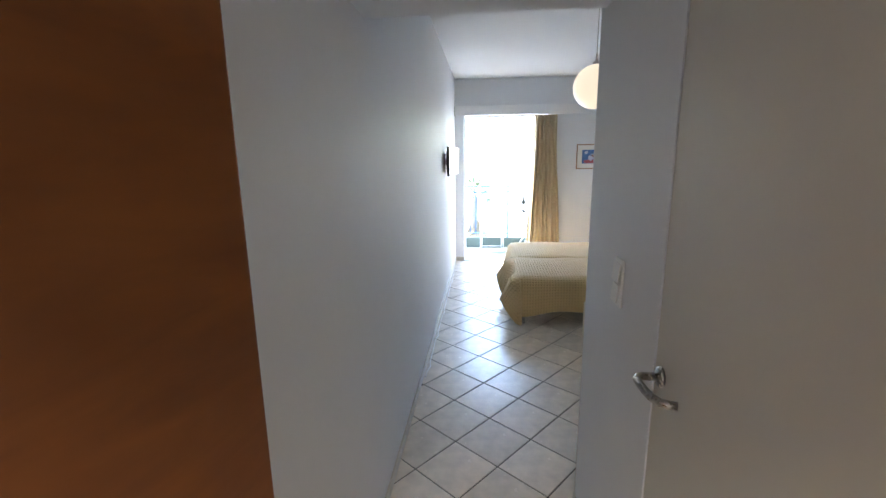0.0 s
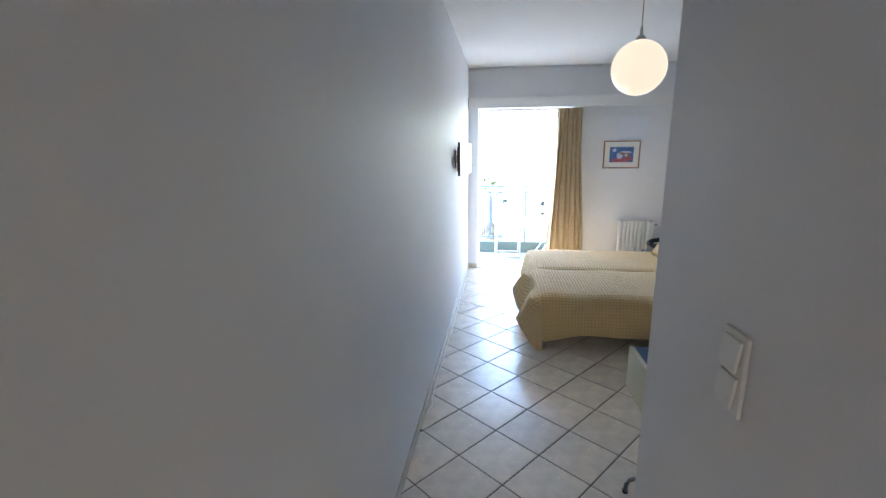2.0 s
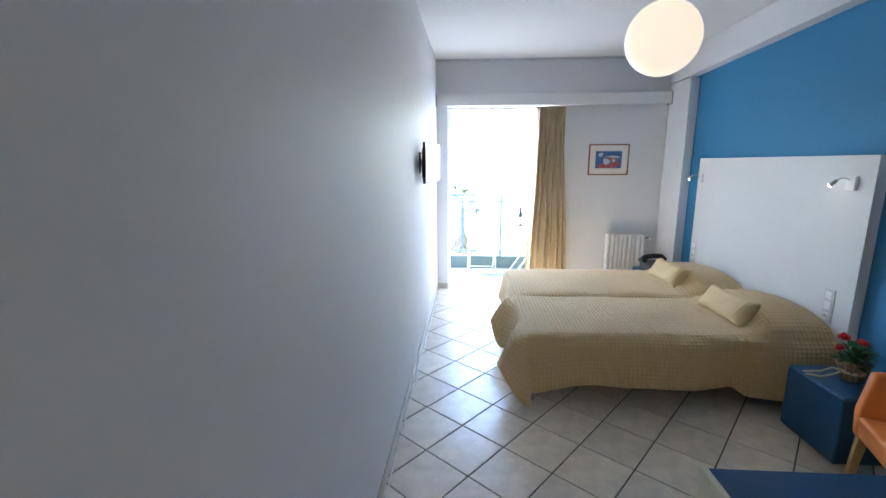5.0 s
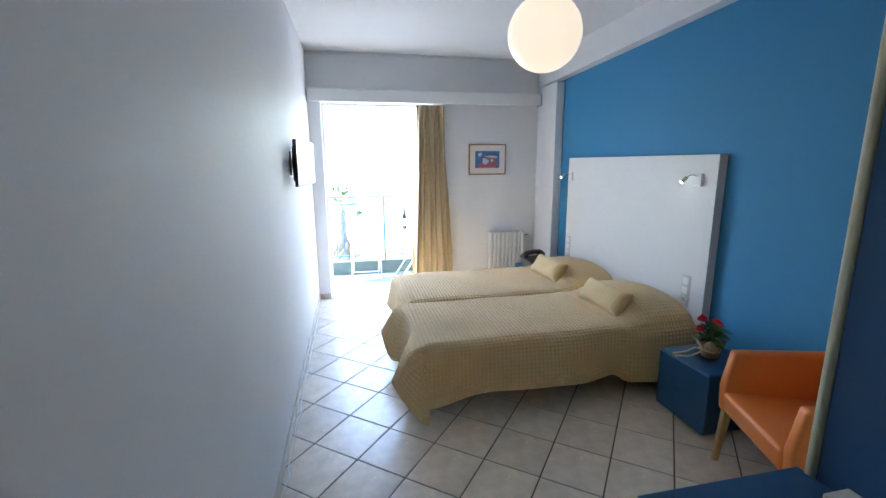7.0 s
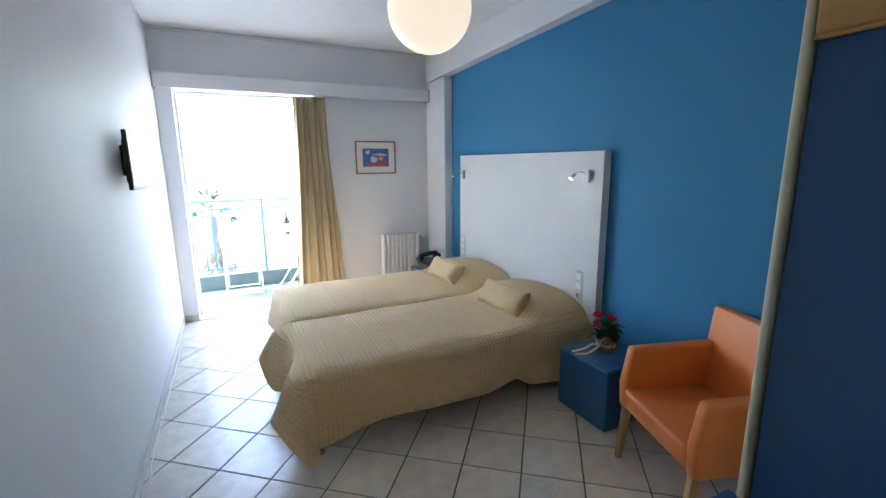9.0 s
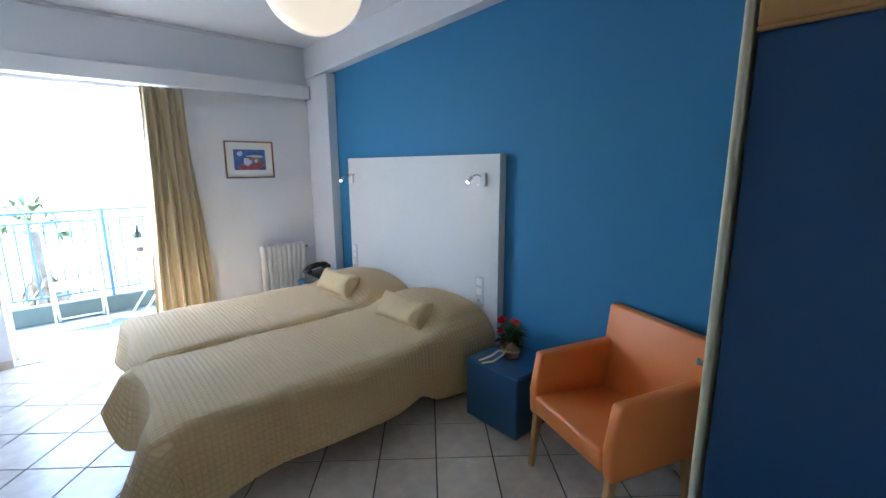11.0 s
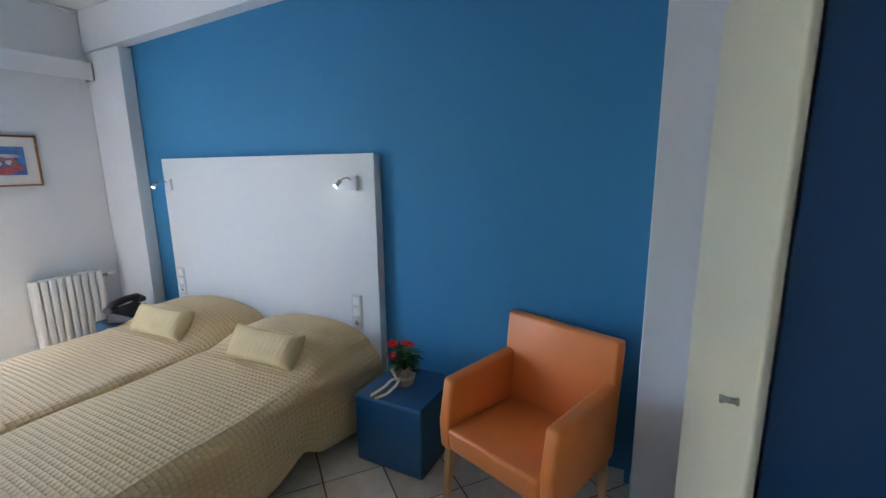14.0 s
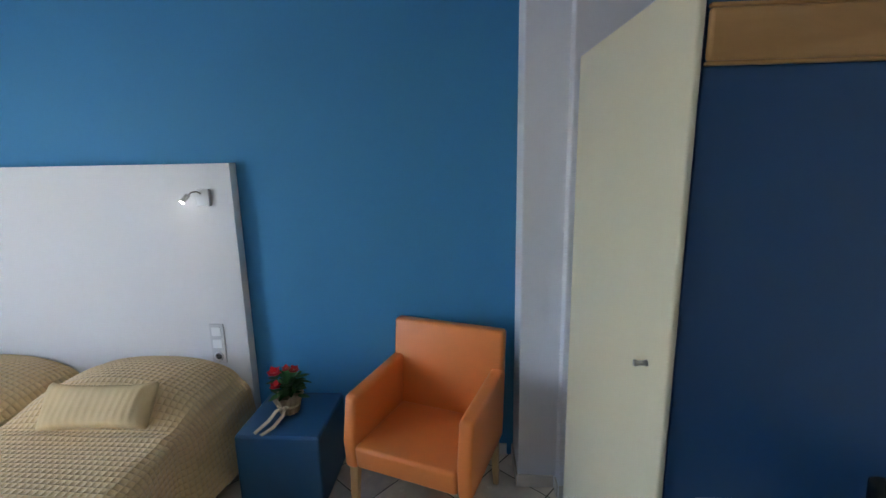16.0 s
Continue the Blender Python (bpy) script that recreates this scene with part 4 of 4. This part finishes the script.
skirting("baseboard_pilaster", 2.165, 2.0, 2.165, 2.47, -1, 0, "low beige tile skirting")
skirting("baseboard_step", 2.165, 2.47, 2.23, 2.47, 0, 1, "low beige tile skirting")
skirting("baseboard_pillar", 2.24, 2.48, 2.24, 2.665, -1, 0, "low beige tile skirting")
skirting("baseboard_return", 2.232, 2.665, XB, 2.665, 0, 1, "low beige tile skirting")

# ---- floor: grout bed and single tiles laid askew ----
floor = struct("floor", box(-1.5, XB + 0.2, -2.1, 7.28, -0.15, -0.004), GROUT, "beige ceramic floor tiles laid diagonally with dark joints")
PU, PV, ANG, OU, OV = 0.3309, 0.3216, radians(50.81), 0.0635, -0.2829
ca, sa = math.cos(ANG), math.sin(ANG)
tile_mesh = None
X0, X1, Y0, Y1 = XL, XB, -0.5, YW
cells = []
for i in range(-30, 40):
    for j in range(-40, 40):
        u, v = (i + 0.5 + OU) * PU, (j + 0.5 + OV) * PV
        x, y = u * ca - v * sa, u * sa + v * ca
        if X0 - 0.2 < x < X1 + 0.2 and Y0 - 0.3 < y < Y1 + 0.2:
            cells.append((x, y))
for x, y in cells:
    if x > XC + 0.35 and y < YS - 0.35:
        continue
    m = Matrix.Translation((x, y, 0.0005 * noise.noise((x * 3, y * 3, 0)))) @ Matrix.Rotation(ANG, 4, "Z")
    if X0 + 0.24 < x < X1 - 0.24 and Y0 + 0.24 < y < Y1 - 0.24:
        if tile_mesh is None:
            ob = part("tile", box(-PU / 2 + 0.0035, PU / 2 - 0.0035, -PV / 2 + 0.0035, PV / 2 - 0.0035, -0.01, 0.0, 0.003, 2), TILE, floor)
            tile_mesh = ob.data
        else:
            ob = new("tile", tile_mesh)
            ob.parent = floor
        ob.matrix_basis = m
    else:
        # tiles cut along the walls
        bm = box(-PU / 2 + 0.0035, PU / 2 - 0.0035, -PV / 2 + 0.0035, PV / 2 - 0.0035, -0.01, 0.0, 0.003, 2)
        bmesh.ops.transform(bm, matrix=m, verts=bm.verts)
        for co_, no_ in (((X0, 0, 0), (-1, 0, 0)), ((X1, 0, 0), (1, 0, 0)), ((0, Y0, 0), (0, -1, 0)), ((0, Y1, 0), (0, 1, 0))):
            bmesh.ops.bisect_plane(bm, geom=bm.verts[:] + bm.edges[:] + bm.faces[:], plane_co=co_, plane_no=no_, clear_outer=True)
        if len(bm.faces) > 3:
            part("tile", bm, TILE, floor)
        else:
            bm.free()
